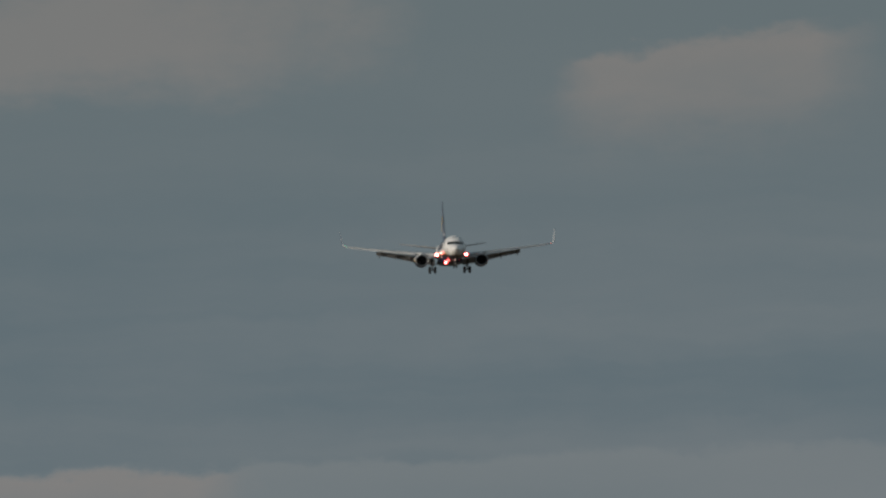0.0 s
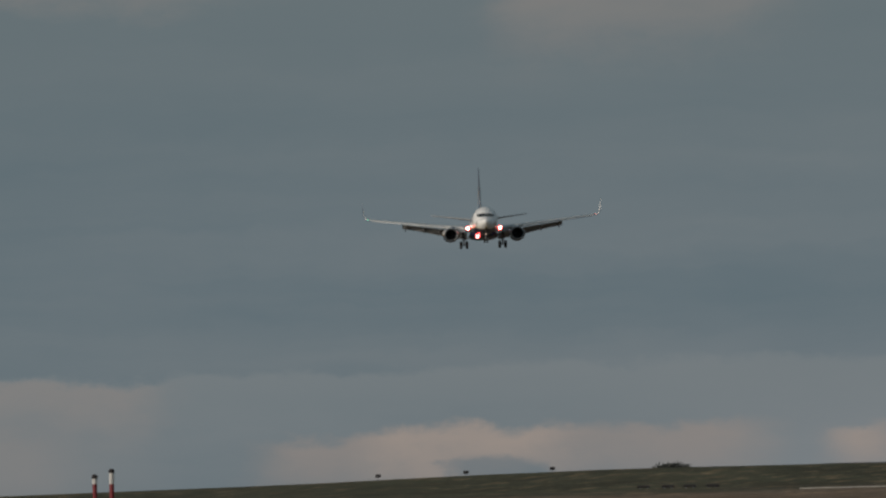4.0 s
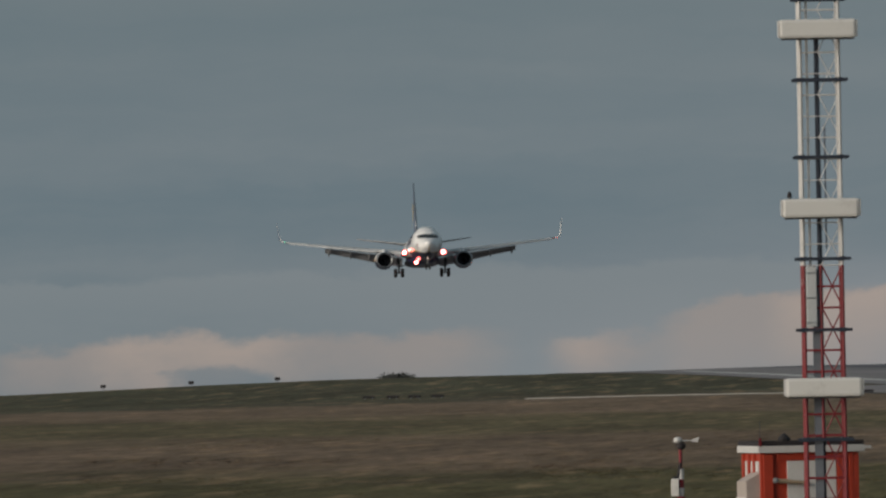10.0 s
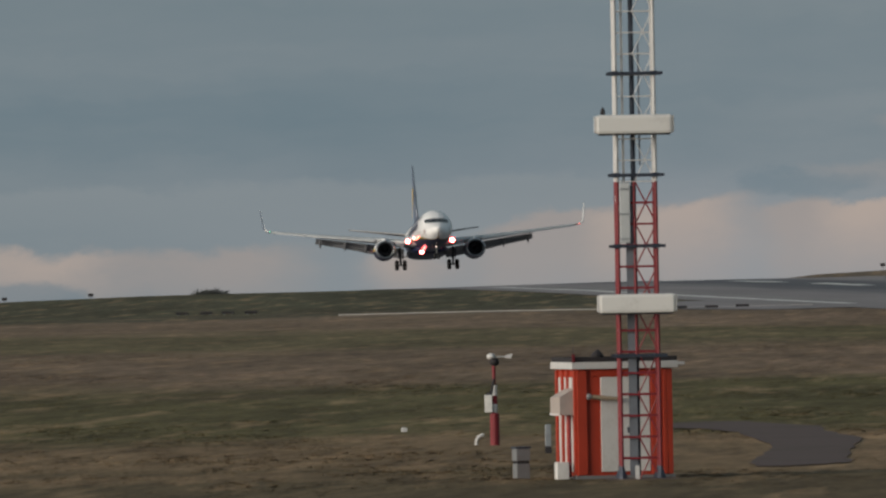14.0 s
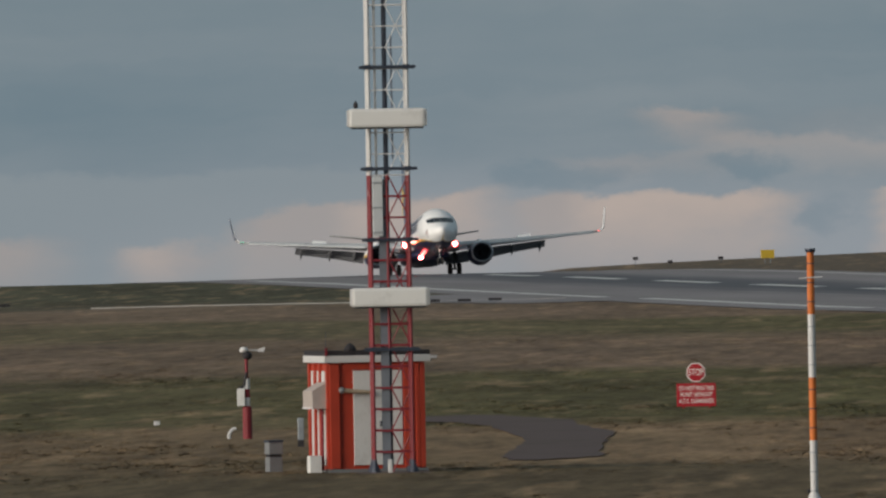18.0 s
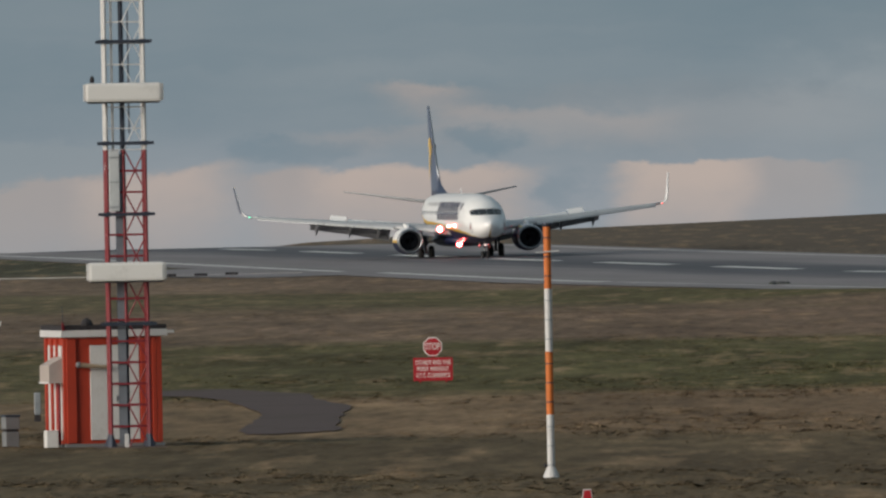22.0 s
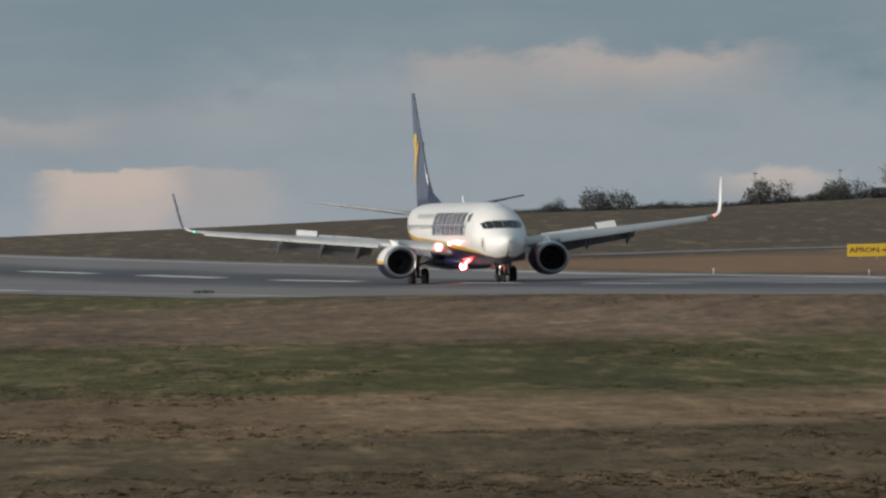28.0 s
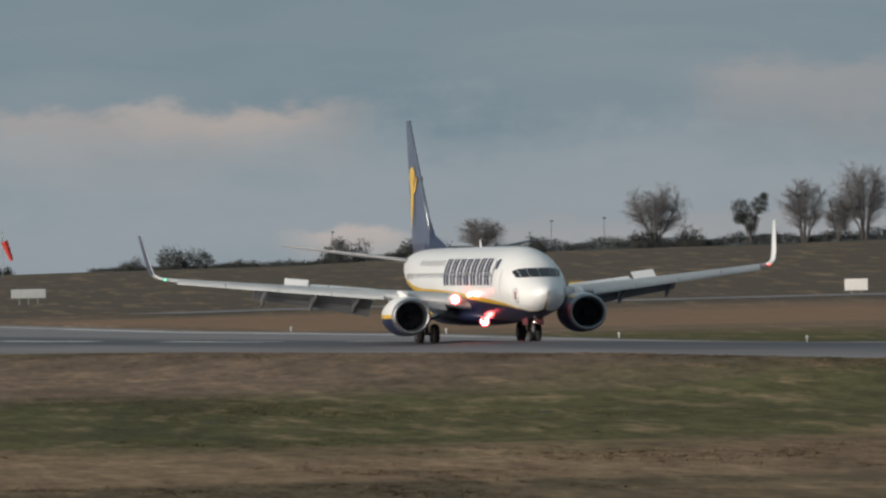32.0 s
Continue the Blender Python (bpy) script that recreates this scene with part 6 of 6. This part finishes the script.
# ---------- rough grass ----------
def grass_tufts():
    """Low wide tussocks, each one ragged fan of blades, over the near field."""
    rnd = random.Random(11)
    vs, fs = [], []
    n = 0
    while n < 62000:
        d = 256 + 480 * rnd.random() ** 1.5
        a = radians(rnd.uniform(4.2, 15.3))
        x, y = d * math.sin(a), d * math.cos(a)
        thick = noise.noise(Vector((x * 0.09, y * 0.03, 2.0))) + 0.6 * noise.noise(Vector((x * 0.4, y * 0.12, 5.0)))
        if thick < rnd.uniform(-0.55, 0.35) or on_pad(x, y):
            continue
        n += 1
        z = ground_z(x, y) - 0.015
        big = max(0.0, min(1.0, thick + 0.35))
        w, h = rnd.uniform(0.08, 0.20 + 0.14 * big), rnd.uniform(0.012, 0.024 + 0.030 * big)
        t = rnd.gauss(-0.2, 0.3)
        cx, sx = math.cos(t), math.sin(t)
        k = rnd.choice((4, 5, 6))
        o = len(vs)
        for i in range(k + 1):
            u = -1 + 2 * i / k
            vs.append((x + u * w * cx, y + u * w * sx, z))
        for i in range(k):
            u = -1 + (2 * i + 1) / k + rnd.uniform(-0.3, 0.3) / k
            vs.append((x + u * w * 1.08 * cx + rnd.gauss(0, 0.03), y + u * w * sx + rnd.gauss(0, 0.06), z + h * (1.1 - 0.95 * u * u) * rnd.uniform(0.6, 1.15)))
        for i in range(k):
            fs.append((o + i, o + i + 1, o + k + 1 + i))
            if i:
                fs.append((o + i, o + k + 1 + i, o + k + i))
    me = bpy.data.meshes.new("grass_tufts")
    me.from_pydata(vs, [], fs)
    me.normals_split_custom_set_from_vertices([(0.0, 0.0, 1.0)] * len(vs))
    me.materials.append(grass_material("dry_and_green_blades", 0.98, True))
    return tagged(new("grass_tufts", me), "tufts of dry and green rough grass", "grass", kind="stuff")


grass_tufts()

# ---------- what moves ----------
FLIGHT = [
    (0, 175.43, 2317.86, 45.236, -1.08, 1.81, -0.05),
    (0.5, 174.95, 2288.91, 43.570, -1.41, 1.81, -0.13),
    (1, 174.49, 2259.94, 41.905, -1.72, 1.81, -0.20),
    (1.5, 174.09, 2230.89, 40.248, -2.01, 1.81, -0.26),
    (2, 173.75, 2201.77, 38.588, -2.28, 1.81, -0.30),
    (2.5, 173.46, 2172.60, 36.923, -2.53, 1.81, -0.34),
    (4.5, 173.29, 2055.34, 29.826, -3.47, 1.81, -0.48),
    (5, 173.24, 2026.47, 27.887, -3.51, 1.81, -0.47),
    (5.5, 173.16, 1997.71, 25.917, -3.51, 2.01, -0.48),
    (6, 173.09, 1969.03, 23.996, -3.45, 2.22, -0.50),
    (6.5, 173.03, 1940.43, 22.171, -3.35, 2.42, -0.54),
    (7, 172.93, 1911.99, 20.482, -3.24, 2.60, -0.58),
    (7.5, 172.77, 1883.75, 18.923, -3.15, 2.74, -0.60),
    (8, 172.52, 1855.77, 17.485, -3.10, 2.83, -0.57),
    (8.5, 172.24, 1827.97, 16.131, -3.05, 2.88, -0.48),
    (9, 171.94, 1800.32, 14.837, -2.99, 2.89, -0.33),
    (9.5, 171.68, 1772.76, 13.572, -2.93, 2.86, -0.14),
    (10, 171.44, 1745.29, 12.316, -2.89, 2.81, 0.01),
    (10.5, 171.25, 1717.88, 11.052, -2.84, 2.76, 0.10),
    (11, 171.10, 1690.53, 9.775, -2.81, 2.74, 0.09),
    (11.5, 171.01, 1663.25, 8.484, -2.75, 2.76, 0.01),
    (12, 170.94, 1636.08, 7.191, -2.67, 2.86, -0.11),
    (12.5, 170.91, 1608.98, 5.947, -2.58, 3.05, -0.24),
    (13, 170.90, 1582.00, 4.793, -2.50, 3.32, -0.38),
    (13.5, 170.91, 1555.10, 3.724, -2.42, 3.60, -0.49),
    (15.5, 171.17, 1450.63, 1.230, -2.73, 5.09, -0.37),
    (16, 171.25, 1425.43, 1.148, -2.57, 5.12, -0.46),
    (16.5, 171.35, 1400.36, 1.140, -2.39, 5.13, -0.57),
    (17, 171.46, 1375.44, 1.181, -2.22, 5.08, -0.68),
    (17.5, 171.56, 1350.72, 1.243, -2.07, 4.93, -0.78),
    (18, 171.64, 1326.24, 1.302, -1.92, 4.65, -0.87),
    (18.5, 171.70, 1302.01, 1.349, -1.79, 4.09, -0.91),
    (19, 171.72, 1278.06, 1.335, -1.71, 3.23, -0.90),
    (19.5, 171.78, 1254.22, 1.267, -1.68, 2.15, -0.87),
    (20, 171.83, 1230.63, 1.179, -1.67, 1.11, -0.85),
    (20.5, 171.88, 1207.24, 1.076, -1.63, 0.31, -0.84),
    (21, 171.92, 1184.11, 0.967, -1.58, -0.16, -0.86),
    (21.5, 171.97, 1161.19, 0.859, -1.49, -0.26, -0.86),
    (22, 171.97, 1138.59, 0.770, -1.44, -0.24, -0.88),
    (22.5, 171.96, 1116.22, 0.677, -1.44, -0.23, -0.84),
    (23, 171.92, 1094.12, 0.576, -1.48, -0.21, -0.83),
    (23.5, 171.92, 1072.13, 0.498, -1.50, -0.21, -0.85),
    (24, 171.96, 1050.27, 0.424, -1.51, -0.21, -0.91),
    (24.5, 171.99, 1028.62, 0.338, -1.52, -0.24, -0.98),
    (26.5, 172.18, 947.35, -0.008, -2.03, -0.05, -1.09),
    (27, 172.20, 928.60, -0.035, -2.12, -0.03, -0.93),
    (27.5, 172.24, 910.06, -0.046, -2.15, -0.00, -0.77),
    (28, 172.23, 891.92, -0.043, -2.12, 0.05, -0.67),
    (28.5, 172.22, 874.06, -0.014, -2.06, 0.08, -0.60),
    (29, 172.17, 856.61, 0.021, -1.99, 0.10, -0.56),
    (29.5, 172.11, 839.43, 0.044, -1.91, 0.11, -0.49),
    (30, 171.98, 822.74, 0.084, -1.84, 0.14, -0.46),
    (30.5, 171.82, 806.29, 0.135, -1.77, 0.14, -0.42),
    (31, 171.59, 790.25, 0.196, -1.71, 0.16, -0.39),
    (31.5, 171.37, 774.27, 0.257, -1.63, 0.14, -0.36),
    (32, 171.06, 758.66, 0.304, -1.56, 0.07, -0.38),
]


def motions():
    walk(aircraft, [(t, pose(x, y, z, 0, 0, yw) @ pose(0, 0, 0, -pt) @ pose(0, 0, 0, 0, rl))
                    for t, x, y, z, yw, pt, rl in FLIGHT])
    # the wings bend up a little while they carry the aircraft
    for w, sgn in WINGS:
        walk(w, [(t, pose(sgn * 1.5, 0, 2.1) @ pose(0, 0, 0, 0, -sgn * k) @ pose(-sgn * 1.5, 0, -2.1)) for t, k in ((0, 2.1), (15.5, 2.1), (16.4, 1.3), (18.0, 0.0), (32, 0.0))])
    # the legs hang out on their springs until the weight comes on them
    for leg, drop in GEAR_LEGS:
        down = 19.6 if drop < 0.25 else 16.2
        walk(leg, [(t, pose(0, 0, -drop * k)) for t, k in ((0, 1), (down, 1), (down + 0.6, 0.3), (down + 1.4, 0), (32, 0))])
    for sp, rest, lift in SPOILERS:
        rows = [(0, 0), (17.2, 0), (18.0, 1), (32, 1)]
        walk(sp, [(t, rest @ pose(0, 0, 0, lift * k)) for t, k in rows])
    swing = [(0, 35, 10), (20, 35, 5), (24, 38, 0), (27, 36, 0), (28, 20, 20), (29, 8, 60), (30, 6, 75), (31, 12, 40), (32, 20, 10)]
    for t0, s in ((0, SOCK),):
        walk(s, [(t, SOCK_REST @ pose(0, 0, 0, 0, 0, -turn) @ pose(0, 0, 0, 0, -tilt, 0)) for t, tilt, turn in swing])


motions()
